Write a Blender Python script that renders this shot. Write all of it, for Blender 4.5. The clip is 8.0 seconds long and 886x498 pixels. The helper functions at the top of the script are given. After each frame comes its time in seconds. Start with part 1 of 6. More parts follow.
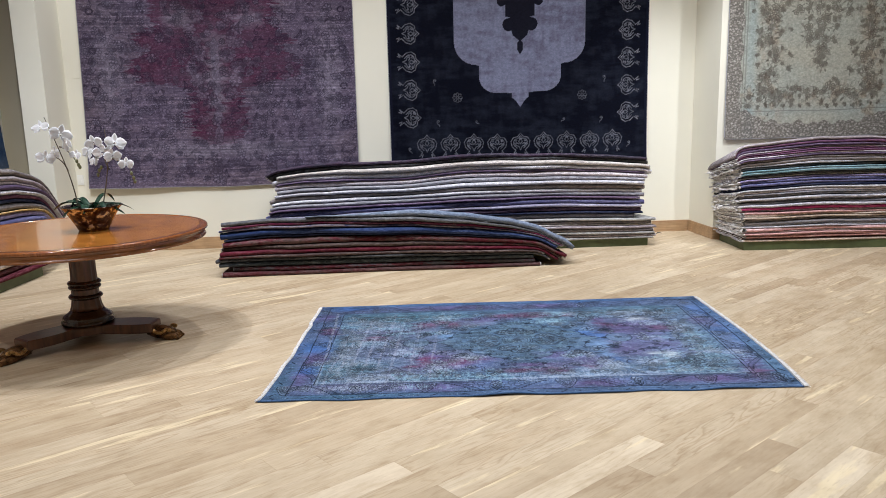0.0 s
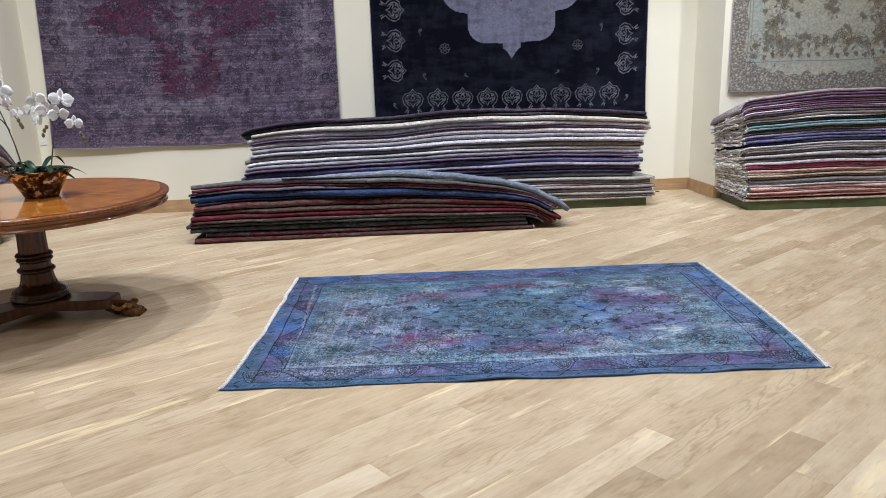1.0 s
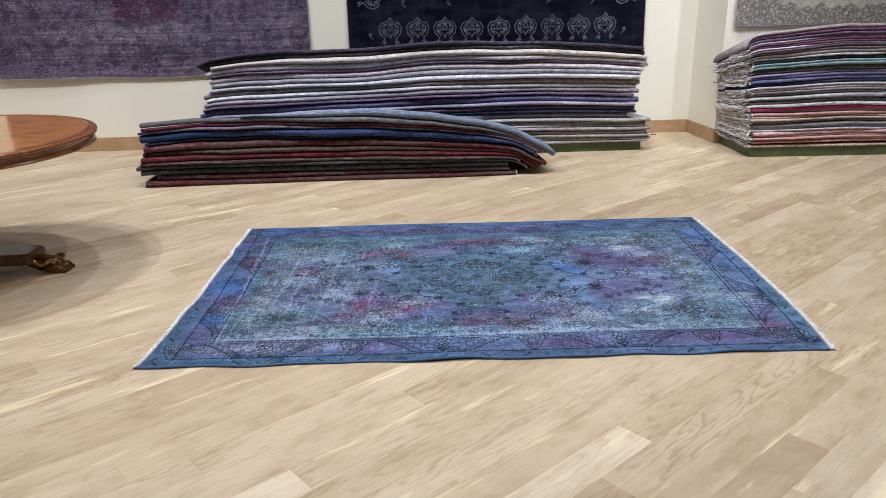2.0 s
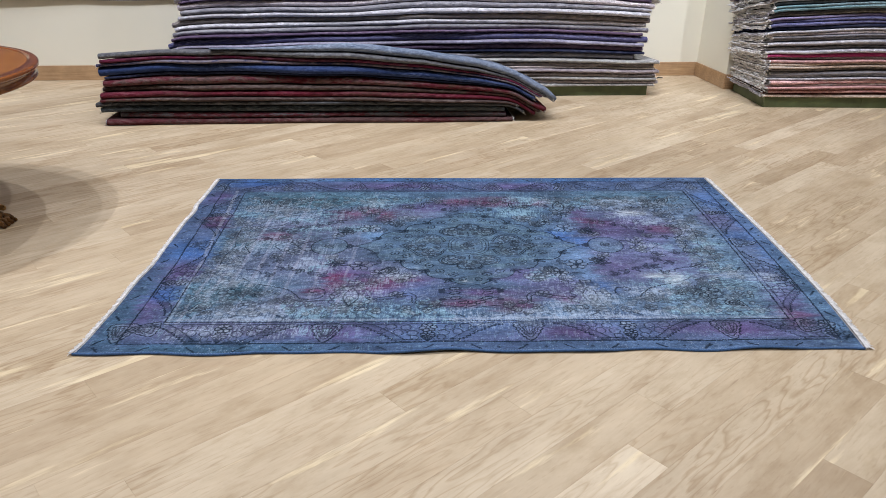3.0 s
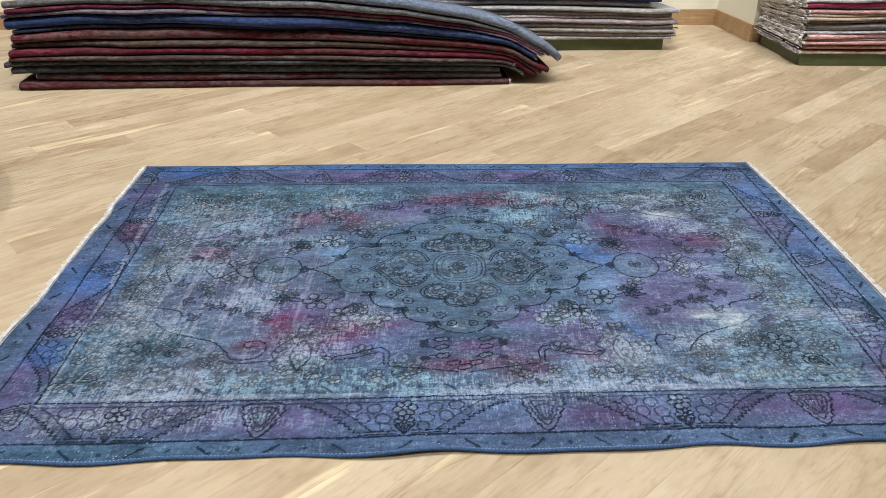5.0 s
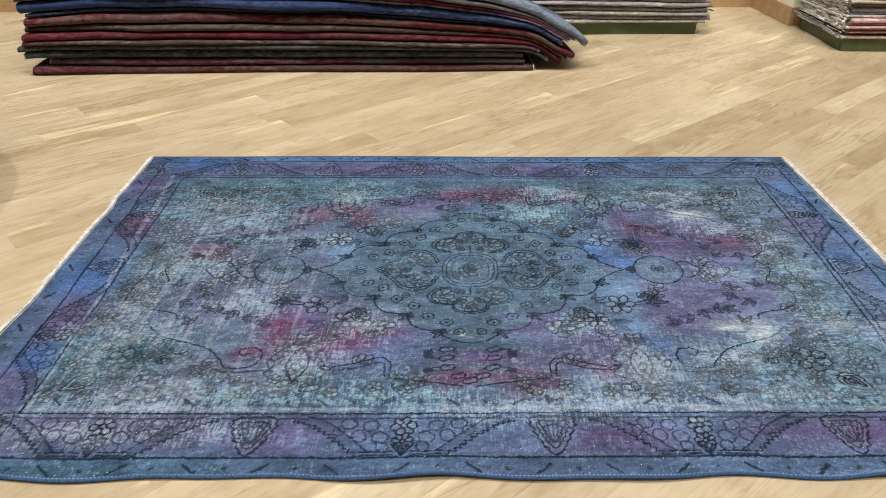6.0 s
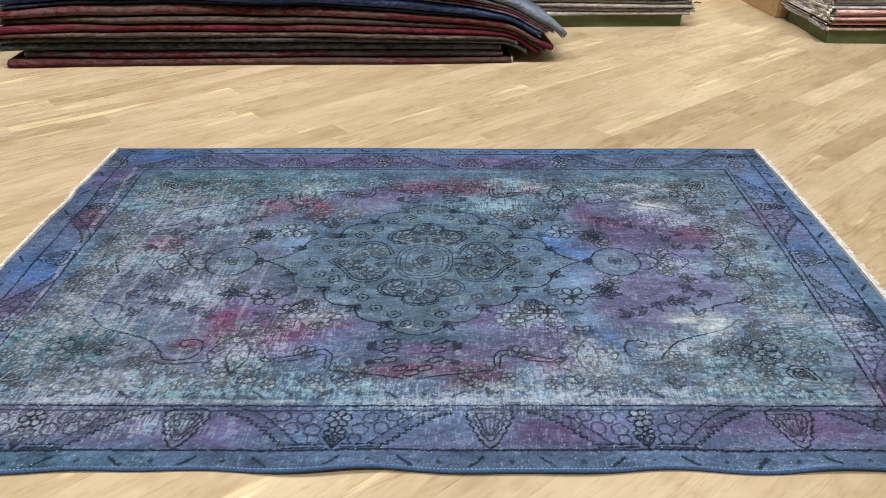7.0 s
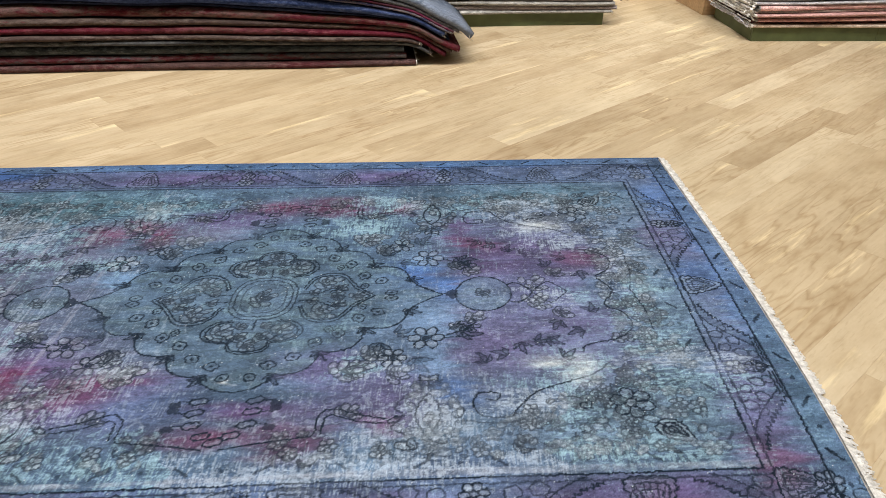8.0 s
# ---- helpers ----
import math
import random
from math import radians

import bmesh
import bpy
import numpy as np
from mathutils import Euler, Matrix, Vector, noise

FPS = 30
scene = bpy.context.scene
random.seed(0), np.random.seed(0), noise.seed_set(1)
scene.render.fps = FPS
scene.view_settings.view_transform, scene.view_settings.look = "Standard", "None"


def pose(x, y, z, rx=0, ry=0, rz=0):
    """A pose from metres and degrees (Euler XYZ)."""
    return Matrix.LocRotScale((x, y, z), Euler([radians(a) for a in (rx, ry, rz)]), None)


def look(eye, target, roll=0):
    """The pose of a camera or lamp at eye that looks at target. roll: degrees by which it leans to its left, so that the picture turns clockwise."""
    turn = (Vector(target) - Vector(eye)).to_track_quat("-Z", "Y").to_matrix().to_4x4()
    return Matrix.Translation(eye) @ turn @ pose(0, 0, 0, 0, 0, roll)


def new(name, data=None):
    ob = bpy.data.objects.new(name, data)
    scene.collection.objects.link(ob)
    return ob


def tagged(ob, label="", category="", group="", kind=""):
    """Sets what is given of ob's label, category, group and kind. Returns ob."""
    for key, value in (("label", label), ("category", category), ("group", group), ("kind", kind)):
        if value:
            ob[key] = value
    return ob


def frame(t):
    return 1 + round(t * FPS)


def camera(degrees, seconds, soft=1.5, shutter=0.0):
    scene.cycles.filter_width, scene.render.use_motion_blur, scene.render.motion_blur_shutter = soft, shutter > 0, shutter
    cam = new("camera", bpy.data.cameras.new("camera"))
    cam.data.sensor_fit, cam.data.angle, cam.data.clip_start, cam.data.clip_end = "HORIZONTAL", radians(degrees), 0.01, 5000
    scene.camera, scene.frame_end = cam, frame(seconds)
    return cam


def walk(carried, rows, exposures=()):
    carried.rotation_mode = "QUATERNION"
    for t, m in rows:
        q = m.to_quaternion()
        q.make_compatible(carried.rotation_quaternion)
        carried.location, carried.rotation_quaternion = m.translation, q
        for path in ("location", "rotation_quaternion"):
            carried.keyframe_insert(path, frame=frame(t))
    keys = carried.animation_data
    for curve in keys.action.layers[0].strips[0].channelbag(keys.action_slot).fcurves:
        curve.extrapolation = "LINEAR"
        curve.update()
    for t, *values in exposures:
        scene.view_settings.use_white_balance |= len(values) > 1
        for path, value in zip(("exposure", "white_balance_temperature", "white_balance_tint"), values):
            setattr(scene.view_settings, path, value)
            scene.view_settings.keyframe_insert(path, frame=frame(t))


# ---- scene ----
cam = camera(62.7, 8.0, soft=0.75)
PATH = [
    (0, (-0.108, 0.21, 1.474), (0.065, 2.17, 1.112), -1.3),
    (0.5, (-0.052, 0.348, 1.455), (0.128, 2.296, 1.04), -1.5),
    (1, (-0.025, 0.634, 1.458), (0.165, 2.566, 0.977), -1.6),
    (1.5, (0.072, 0.889, 1.432), (0.267, 2.797, 0.867), -1.4),
    (1.7, (0.139, 0.983, 1.428), (0.335, 2.882, 0.831), -1.2),
    (2.8, (0.309, 1.495, 1.469), (0.478, 3.317, 0.661), 0.0),
    (3, (0.276, 1.58, 1.453), (0.488, 3.387, 0.621), 0.9),
    (3.5, (0.283, 1.744, 1.412), (0.54, 3.523, 0.534), 1.6),
    (4, (0.336, 1.976, 1.393), (0.6, 3.736, 0.481), 1.6),
    (4.5, (0.37, 2.2, 1.381), (0.635, 3.942, 0.434), 1.6),
    (5, (0.383, 2.45, 1.387), (0.628, 4.179, 0.411), 1.4),
    (6.5, (0.545, 2.604, 1.372), (0.689, 4.312, 0.341), 0.7),
    (7, (0.655, 2.603, 1.35), (0.8, 4.311, 0.32), 0.6),
    (7.5, (0.843, 2.706, 1.309), (1.009, 4.412, 0.278), 0.7),
    (8, (1.069, 2.886, 1.278), (1.296, 4.585, 0.248), 0.8),
]
EXPOSURES = [(0.0, -0.19, 5520, 11), (0.7, -0.26, 5520, 11), (1.5, -0.30, 5500, 12), (3.0, -0.40, 5500, 13), (4.5, -0.40, 5570, 12), (5.0, -0.32, 5880, 9), (5.2, -0.32, 5980, 8), (6.3, -0.29, 6250, 7), (7.0, -0.25, 6250, 8), (8.0, -0.18, 6250, 8)]
walk(cam, [(t, look(eye, target, roll)) for t, eye, target, roll in PATH], EXPOSURES)

# ------------------------------------------------------------- world and light
world = bpy.data.worlds.new("world")
scene.world = world
world.use_nodes = True
world.node_tree.nodes["Background"].inputs[0].default_value = (0.9, 0.92, 1.0, 1)
world.node_tree.nodes["Background"].inputs[1].default_value = 0.02

CEIL = 5.6


def spot(eye, target, watts, degrees, blend=0.6, size=0.06, colour=(1.0, 0.95, 0.87)):
    lamp = bpy.data.lights.new("ceiling_spot", "SPOT")
    lamp.energy, lamp.spot_size, lamp.spot_blend, lamp.shadow_soft_size = watts, radians(degrees), blend, size
    lamp.color = colour
    ob = new("ceiling_spot", lamp)
    ob.matrix_world = look(eye, target)
    return ob


# a row of ceiling spots washes the back walls, the others light the floor from above
for x, aim, w in ((-2.5, -2.4, 330), (-0.5, -0.4, 330), (1.1, 1.2, 320), (2.3, 3.2, 250)):
    spot((x, 5.6, CEIL - 0.15), (aim, 8.5, 0.8), w, 66, 0.8)
spot((1.7, 6.9, CEIL - 0.15), (3.68, 8.5, 0.8), 500, 32, 0.8)
spot((4.7, 4.8, CEIL - 0.15), (4.6, 7.8, 0.5), 600, 66, 0.8)
spot((-2.0, 7.45, CEIL - 0.15), (-3.6, 8.55, 0.9), 330, 40, 0.5)
# unseen fill spot, added to lift the shadow about and under the table
spot((-2.6, 0.6, CEIL - 0.15), (-2.7, 4.9, 0.0), 330, 36, 0.9)
for x, y, w in ((-2.90, 5.25, 520), (-2.50, 5.7, 340), (0.7, 5.2, 320), (3.3, 5.7, 560), (-1.2, 1.4, 215), (2.3, 2.0, 640), (-0.4, -1.6, 260), (6.4, 2.5, 300), (-3.7, 2.4, 170), (-1.0, 6.6, 345), (1.7, 6.4, 320), (3.1, 7.0, 70)):
    spot((x, y, CEIL - 0.15), (x, y + 0.05, 0), w, 96, 0.7)

# ------------------------------------------------------------- materials
def material(name):
    m = bpy.data.materials.new(name)
    m.use_nodes = True
    nt = m.node_tree
    return m, nt, nt.nodes["Principled BSDF"]


def coords(nt, scale=(1, 1, 1), what="Object"):
    tc = nt.nodes.new("ShaderNodeTexCoord")
    mp = nt.nodes.new("ShaderNodeMapping")
    mp.inputs["Scale"].default_value = scale
    nt.links.new(tc.outputs[what], mp.inputs["Vector"])
    return mp.outputs["Vector"]


def noise_node(nt, vec, scale, detail=4, rough=0.6):
    n = nt.nodes.new("ShaderNodeTexNoise")
    n.inputs["Scale"].default_value, n.inputs["Detail"].default_value, n.inputs["Roughness"].default_value = scale, detail, rough
    nt.links.new(vec, n.inputs["Vector"])
    return n.outputs["Fac"]


def ramp(nt, fac, *stops):
    r = nt.nodes.new("ShaderNodeValToRGB")
    while len(r.color_ramp.elements) < len(stops):
        r.color_ramp.elements.new(0.5)
    for e, (p, c) in zip(r.color_ramp.elements, stops):
        e.position, e.color = p, (*c, 1)
    nt.links.new(fac, r.inputs["Fac"])
    return r.outputs["Color"]


def mixed(nt, kind, fac, a, b):
    m = nt.nodes.new("ShaderNodeMix")
    m.data_type, m.blend_type = "RGBA", kind
    for value, socket in ((fac, m.inputs[0]), (a, m.inputs[6]), (b, m.inputs[7])):
        if hasattr(value, "is_output"):
            nt.links.new(value, socket)
        else:
            socket.default_value = value if isinstance(value, float) else (*value, 1)
    return m.outputs[2]


def math_node(nt, op, a, b=0.0):
    m = nt.nodes.new("ShaderNodeMath")
    m.operation = op
    for value, socket in ((a, m.inputs[0]), (b, m.inputs[1])):
        if hasattr(value, "is_output"):
            nt.links.new(value, socket)
        else:
            socket.default_value = value
    return m.outputs[0]


def bump(nt, bsdf, height, strength, distance):
    b = nt.nodes.new("ShaderNodeBump")
    b.inputs["Strength"].default_value, b.inputs["Distance"].default_value = strength, distance
    nt.links.new(height, b.inputs["Height"])
    nt.links.new(b.outputs[0], bsdf.inputs["Normal"])


def plaster(name, colour, rough=0.75):
    m, nt, p = material(name)
    v = coords(nt)
    big = noise_node(nt, v, 0.9, 5)
    tone = ramp(nt, big, (0.3, tuple(c * 0.95 for c in colour)), (0.7, colour))
    nt.links.new(tone, p.inputs["Base Color"])
    p.inputs["Roughness"].default_value = rough
    bump(nt, p, noise_node(nt, v, 160, 3), 0.12, 0.002)
    return m


OAK_TONES = ((0.0, (0.43, 0.335, 0.220)), (0.2, (0.50, 0.400, 0.270)), (0.5, (0.53, 0.432, 0.300)), (0.75, (0.55, 0.455, 0.322)), (0.90, (0.50, 0.402, 0.272)), (1.0, (0.59, 0.495, 0.358)))


def oak(name, island, tones=None):
    """Pale oiled oak boards; the grain runs along x."""
    m, nt, p = material(name)
    tc = nt.nodes.new("ShaderNodeTexCoord")
    if island:
        rnd = nt.nodes.new("ShaderNodeNewGeometry").outputs["Random Per Island"]
    else:
        rnd = nt.nodes.new("ShaderNodeObjectInfo").outputs["Random"]
    shift = nt.nodes.new("ShaderNodeCombineXYZ")
    nt.links.new(math_node(nt, "MULTIPLY", rnd, 37.0), shift.inputs[0])
    nt.links.new(math_node(nt, "MULTIPLY", rnd, 91.0), shift.inputs[1])
    nt.links.new(math_node(nt, "MULTIPLY", rnd, 53.0), shift.inputs[2])
    add = nt.nodes.new("ShaderNodeVectorMath")
    nt.links.new(tc.outputs["Object"], add.inputs[0])
    nt.links.new(shift.outputs[0], add.inputs[1])

    def scaled(sx, sy):
        mp = nt.nodes.new("ShaderNodeMapping")
        mp.inputs["Scale"].default_value = (sx, sy, 1)
        nt.links.new(add.outputs[0], mp.inputs["Vector"])
        return mp.outputs[0]

    wob = noise_node(nt, scaled(1.2, 5.0), 1.0, 3)
    fibre = noise_node(nt, scaled(3.0, 60.0), 1.0, 5, 0.6)
    flame = noise_node(nt, scaled(1.1, 7.5), 1.4, 3, 0.45)
    rings = math_node(nt, "FRACT", math_node(nt, "MULTIPLY", flame, 10.0))
    tone = ramp(nt, rnd, *(tones or OAK_TONES))
    c1 = mixed(nt, "MULTIPLY", 0.5, tone, ramp(nt, wob, (0.3, (0.76, 0.71, 0.64)), (0.7, (1.06, 1.06, 1.05))))
    c2 = mixed(nt, "MULTIPLY", 0.20, c1, ramp(nt, fibre, (0.3, (0.74, 0.68, 0.6)), (0.62, (1.03, 1.03, 1.02))))
    figured = ramp(nt, noise_node(nt, scaled(0.6, 1.5), 1.0, 2), (0.42, (0, 0, 0)), (0.60, (0.75, 0.75, 0.75)))
    c3 = mixed(nt, "MULTIPLY", figured, c2, ramp(nt, rings, (0.0, (0.70, 0.62, 0.52)), (0.30, (1, 1, 1)), (0.85, (1, 1, 1)), (1.0, (0.78, 0.71, 0.62))))
    # pale yellow sapwood streaks and dark checks
    sap = noise_node(nt, scaled(1.0, 9.0), 1.0, 5, 0.62)
    c4 = mixed(nt, "MIX", ramp(nt, sap, (0.60, (0, 0, 0)), (0.665, (0.72, 0.72, 0.72))), c3, (0.74, 0.62, 0.40))
    haze = noise_node(nt, scaled(2.0, 6.0), 1.3, 5, 0.65)
    c4 = mixed(nt, "MULTIPLY", 0.7, c4, ramp(nt, haze, (0.34, (0.84, 0.80, 0.75)), (0.52, (1, 1, 1)), (0.70, (1.07, 1.07, 1.07))))
    mottle = noise_node(nt, scaled(4.0, 9.0), 1.0, 6, 0.66)
    c4 = mixed(nt, "MULTIPLY", 0.8, c4, ramp(nt, mottle, (0.32, (0.83, 0.79, 0.73)), (0.50, (1, 1, 1)), (0.68, (1.06, 1.06, 1.07))))
    pores = noise_node(nt, scaled(16.0, 110.0), 1.0, 2, 0.5)
    c4 = mixed(nt, "MULTIPLY", 0.28, c4, ramp(nt, pores, (0.30, (0.66, 0.58, 0.50)), (0.42, (1, 1, 1))))
    crack = noise_node(nt, scaled(2.2, 34.0), 1.0, 2, 0.4)
    c5 = mixed(nt, "MIX", ramp(nt, crack, (0.77, (0, 0, 0)), (0.80, (0.55, 0.55, 0.55))), c4, (0.17, 0.10, 0.05))
    nt.links.new(c5, p.inputs["Base Color"])
    p.inputs["Roughness"].default_value = 0.42
    nt.links.new(ramp(nt, fibre, (0.3, (0.52, 0.52, 0.52)), (0.7, (0.36, 0.36, 0.36))), p.inputs["Roughness"])
    p.inputs["Specular IOR Level"].default_value = 0.35
    bump(nt, p, fibre, 0.12, 0.001)
    return m


def polished_wood(name, dark, light, rough=0.16, grain=(2.0, 26.0, 2.0), coat=0.5):
    m, nt, p = material(name)
    v = coords(nt, grain)
    f = noise_node(nt, v, 2.2, 6, 0.62)
    blot = noise_node(nt, coords(nt), 9.0, 4)
    c = ramp(nt, f, (0.32, dark), (0.68, light))
    c = mixed(nt, "MULTIPLY", 0.6, c, ramp(nt, blot, (0.3, (0.62, 0.55, 0.5)), (0.7, (1.1, 1.05, 1.0))))
    nt.links.new(c, p.inputs["Base Color"])
    p.inputs["Roughness"].default_value = rough
    p.inputs["Coat Weight"].default_value, p.inputs["Coat Roughness"].default_value = coat, 0.08
    return m


def plain(name, colour, rough=0.6, metal=0.0, vary=0.25, scale=14.0, relief=0.15, depth=0.002):
    m, nt, p = material(name)
    v = coords(nt)
    f = noise_node(nt, v, scale, 5)
    nt.links.new(ramp(nt, f, (0.3, tuple(c * (1 - vary) for c in colour)), (0.7, tuple(min(1, c * (1 + vary * 0.5)) for c in colour))), p.inputs["Base Color"])
    p.inputs["Roughness"].default_value, p.inputs["Metallic"].default_value = rough, metal
    bump(nt, p, noise_node(nt, v, scale * 9, 3), relief, depth)
    return m


def wool(name, a, b, c, streak=4.0, low=0.52):
    """Worn wool of a folded rug: three tones in blotches along the weave, fine weave relief."""
    m, nt, p = material(name)
    rnd = nt.nodes.new("ShaderNodeObjectInfo").outputs["Random"]
    tc = nt.nodes.new("ShaderNodeTexCoord")
    shift = nt.nodes.new("ShaderNodeCombineXYZ")
    nt.links.new(math_node(nt, "MULTIPLY", rnd, 60.0), shift.inputs[0])
    add = nt.nodes.new("ShaderNodeVectorMath")
    nt.links.new(tc.outputs["Object"], add.inputs[0])
    nt.links.new(shift.outputs[0], add.inputs[1])
    mp = nt.nodes.new("ShaderNodeMapping")
    mp.inputs["Scale"].default_value = (0.6, 1.6, 1.6)
    nt.links.new(add.outputs[0], mp.inputs["Vector"])
    v = mp.outputs[0]
    big = noise_node(nt, v, streak * 0.45, 3, 0.5)
    mid = noise_node(nt, v, 34, 5, 0.75)
    dapple = noise_node(nt, v, 24, 5, 0.75)
    big = math_node(nt, "ADD", big, math_node(nt, "MULTIPLY", math_node(nt, "SUBTRACT", dapple, 0.5), 0.62))
    fine = noise_node(nt, v, 190, 3, 0.8)
    col = ramp(nt, big, (0.36, a), (0.45, a), (0.52, b), (0.58, b), (0.67, c))
    worn = tuple(min(0.8, 0.75 * x + 0.65 * y + 0.022 + 0.05 * sum(b)) for x, y in zip(a, b))
    patch = noise_node(nt, v, 2.6, 2, 0.5)
    amount = mixed(nt, "MULTIPLY", 1.0, ramp(nt, mid, (0.49, (0, 0, 0)), (0.57, (1.0, 1.0, 1.0))), ramp(nt, patch, (0.4, (0.15, 0.15, 0.15)), (0.6, (1, 1, 1))))
    col = mixed(nt, "MIX", amount, col, worn)
    col = mixed(nt, "MULTIPLY", 1.0, col, ramp(nt, mid, (0.30, (low, low * 0.97, low)), (0.48, (1.05, 1.05, 1.05))))
    col = mixed(nt, "MULTIPLY", 0.8, col, ramp(nt, fine, (0.34, (0.42, 0.42, 0.42)), (0.66, (1.65, 1.65, 1.65))))
    nt.links.new(col, p.inputs["Base Color"])
    p.inputs["Roughness"].default_value = 1.0
    p.inputs["Specular IOR Level"].default_value = 0.08
    bump(nt, p, fine, 0.6, 0.003)
    return m


def woven(name, weave=520.0):
    """Wool whose dyed pattern is held in the mesh's colour attribute, with woven relief."""
    m, nt, p = material(name)
    at = nt.nodes.new("ShaderNodeAttribute")
    at.attribute_name = "dye"
    v = coords(nt, (1.0, 0.35, 1.0))
    fine = noise_node(nt, v, weave, 2, 0.7)
    col = mixed(nt, "MULTIPLY", 0.6, at.outputs["Color"], ramp(nt, fine, (0.32, (0.62, 0.62, 0.64)), (0.68, (1.2, 1.2, 1.2))))
    nt.links.new(col, p.inputs["Base Color"])
    p.inputs["Roughness"].default_value = 1.0
    p.inputs["Specular IOR Level"].default_value = 0.08
    bump(nt, p, fine, 0.35, 0.002)
    return m


M_WALL = plaster("cream_plaster", (0.785, 0.752, 0.63))
M_CEIL = plaster("white_ceiling", (0.82, 0.81, 0.78))
# tan stands in for shade: the niche wall's dimness is put into its colour
M_NICHE_SHADE = plaster("shade_tan_plaster", (0.56, 0.49, 0.34))
M_OAK = oak("oak_board", False)
M_OAK_FAR = oak("oak_boards_joined", True)
M_OAK_PALE = oak("pale_oak_board", False, ((0.0, (0.62, 0.52, 0.38)), (1.0, (0.66, 0.56, 0.41))))
M_BASEB = polished_wood("oak_baseboard", (0.36, 0.23, 0.12), (0.52, 0.36, 0.20), 0.4, (1.5, 30.0, 30.0), 0.1)
M_GREEN = plain("green_painted_wood", (0.085, 0.108, 0.042), 0.55, vary=0.35, scale=6)
M_TOP = polished_wood("burr_walnut_top", (0.27, 0.090, 0.012), (0.57, 0.235, 0.038), 0.14, (3.0, 9.0, 3.0), 0.35)
M_BAND = polished_wood("crossbanded_rim", (0.15, 0.045, 0.012), (0.34, 0.12, 0.03), 0.15, (40.0, 40.0, 4.0), 0.35)
M_FRIEZE = polished_wood("figured_frieze", (0.14, 0.048, 0.012), (0.34, 0.125, 0.030), 0.2, (3.0, 3.0, 22.0), 0.35)
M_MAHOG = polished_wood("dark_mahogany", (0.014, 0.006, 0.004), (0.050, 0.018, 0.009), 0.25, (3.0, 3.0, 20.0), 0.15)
# lighter mahogany copy, with the lit look of column and platform in its colour
M_MAHOG_LIT = polished_wood("mahogany_lit_tone", (0.042, 0.014, 0.005), (0.125, 0.045, 0.015), 0.32, (14.0, 14.0, 2.0), 0.15)
M_GILT = plain("aged_gilt_bronze", (0.17, 0.085, 0.030), 0.36, 0.75, 0.92, 42, 0.5, 0.004)
M_SCROLL = plain("worn_gilt", (0.50, 0.30, 0.11), 0.34, 0.8, 0.75, 50, 0.4, 0.003)


def hammered(name):
    """Polished copper with worn silver patches and dark tarnish, beaten surface."""
    m, nt, p = material(name)
    v = coords(nt)
    f = noise_node(nt, v, 24, 4, 0.6)
    nt.links.new(ramp(nt, f, (0.36, (0.03, 0.018, 0.014)), (0.47, (0.085, 0.048, 0.036)), (0.55, (0.12, 0.085, 0.068)), (0.60, (0.85, 0.82, 0.78))), p.inputs["Base Color"])
    p.inputs["Metallic"].default_value, p.inputs["Roughness"].default_value = 1.0, 0.13
    bump(nt, p, noise_node(nt, v, 45, 2, 0.4), 0.9, 0.006)
    return m


M_COPPER = hammered("hammered_copper_silver")
M_PETAL = plain("white_petal", (0.90, 0.90, 0.91), 0.5, vary=0.08, scale=30)
M_LIP = plain("pale_lip", (0.86, 0.83, 0.78), 0.5, vary=0.3, scale=60)
M_STEM = plain("brown_green_stem", (0.10, 0.075, 0.045), 0.6, vary=0.4, scale=40)
M_BUD = plain("green_bud", (0.16, 0.17, 0.08), 0.5, vary=0.3, scale=60)
M_LEAF = plain("dark_green_leaf", (0.045, 0.105, 0.065), 0.22, vary=0.4, scale=12)
M_SOIL = plain("dark_moss", (0.05, 0.045, 0.03), 0.95, vary=0.5, scale=60)
M_FRINGE = plain("off_white_cotton", (0.78, 0.76, 0.75), 0.95, vary=0.4, scale=55, relief=0.6)
M_FRINGE_GREY = plain("grey_cotton", (0.36, 0.35, 0.36), 0.95, vary=0.45, scale=60, relief=0.6)
M_WOVEN = woven("dyed_wool")
M_SELV = plain("blue_overcast_edge", (0.06, 0.13, 0.30), 0.9, vary=0.5, scale=150, relief=0.8, depth=0.004)
M_CORD = plain("black_rubber", (0.015, 0.014, 0.013), 0.6, vary=0.3)
M_SWITCH = plain("white_plastic", (0.78, 0.77, 0.72), 0.4, vary=0.03)


# ------------------------------------------------------------- mesh helpers
def part(name, bm, mat, parent=None, label="", smooth=False):
    me = bpy.data.meshes.new(name)
    bm.to_mesh(me)
    bm.free()
    if smooth:
        for p in me.polygons:
            p.use_smooth = True
    me.materials.append(mat)
    ob = new(name, me)
    ob.parent = parent
    if label:
        tagged(ob, label)
    return ob


def empty(name, m=Matrix()):
    ob = new(name)
    ob.empty_display_size = 0.1
    ob.matrix_world = m
    return ob


def box(x0, y0, z0, x1, y1, z1, bevel=0.0):
    bm = bmesh.new()
    bmesh.ops.create_cube(bm, size=1)
    for v in bm.verts:
        v.co = Vector(((x0 + x1) / 2 + v.co.x * (x1 - x0), (y0 + y1) / 2 + v.co.y * (y1 - y0), (z0 + z1) / 2 + v.co.z * (z1 - z0)))
    if bevel:
        bmesh.ops.bevel(bm, geom=bm.edges[:], offset=bevel, segments=2, affect="EDGES", profile=0.5)
    return bm


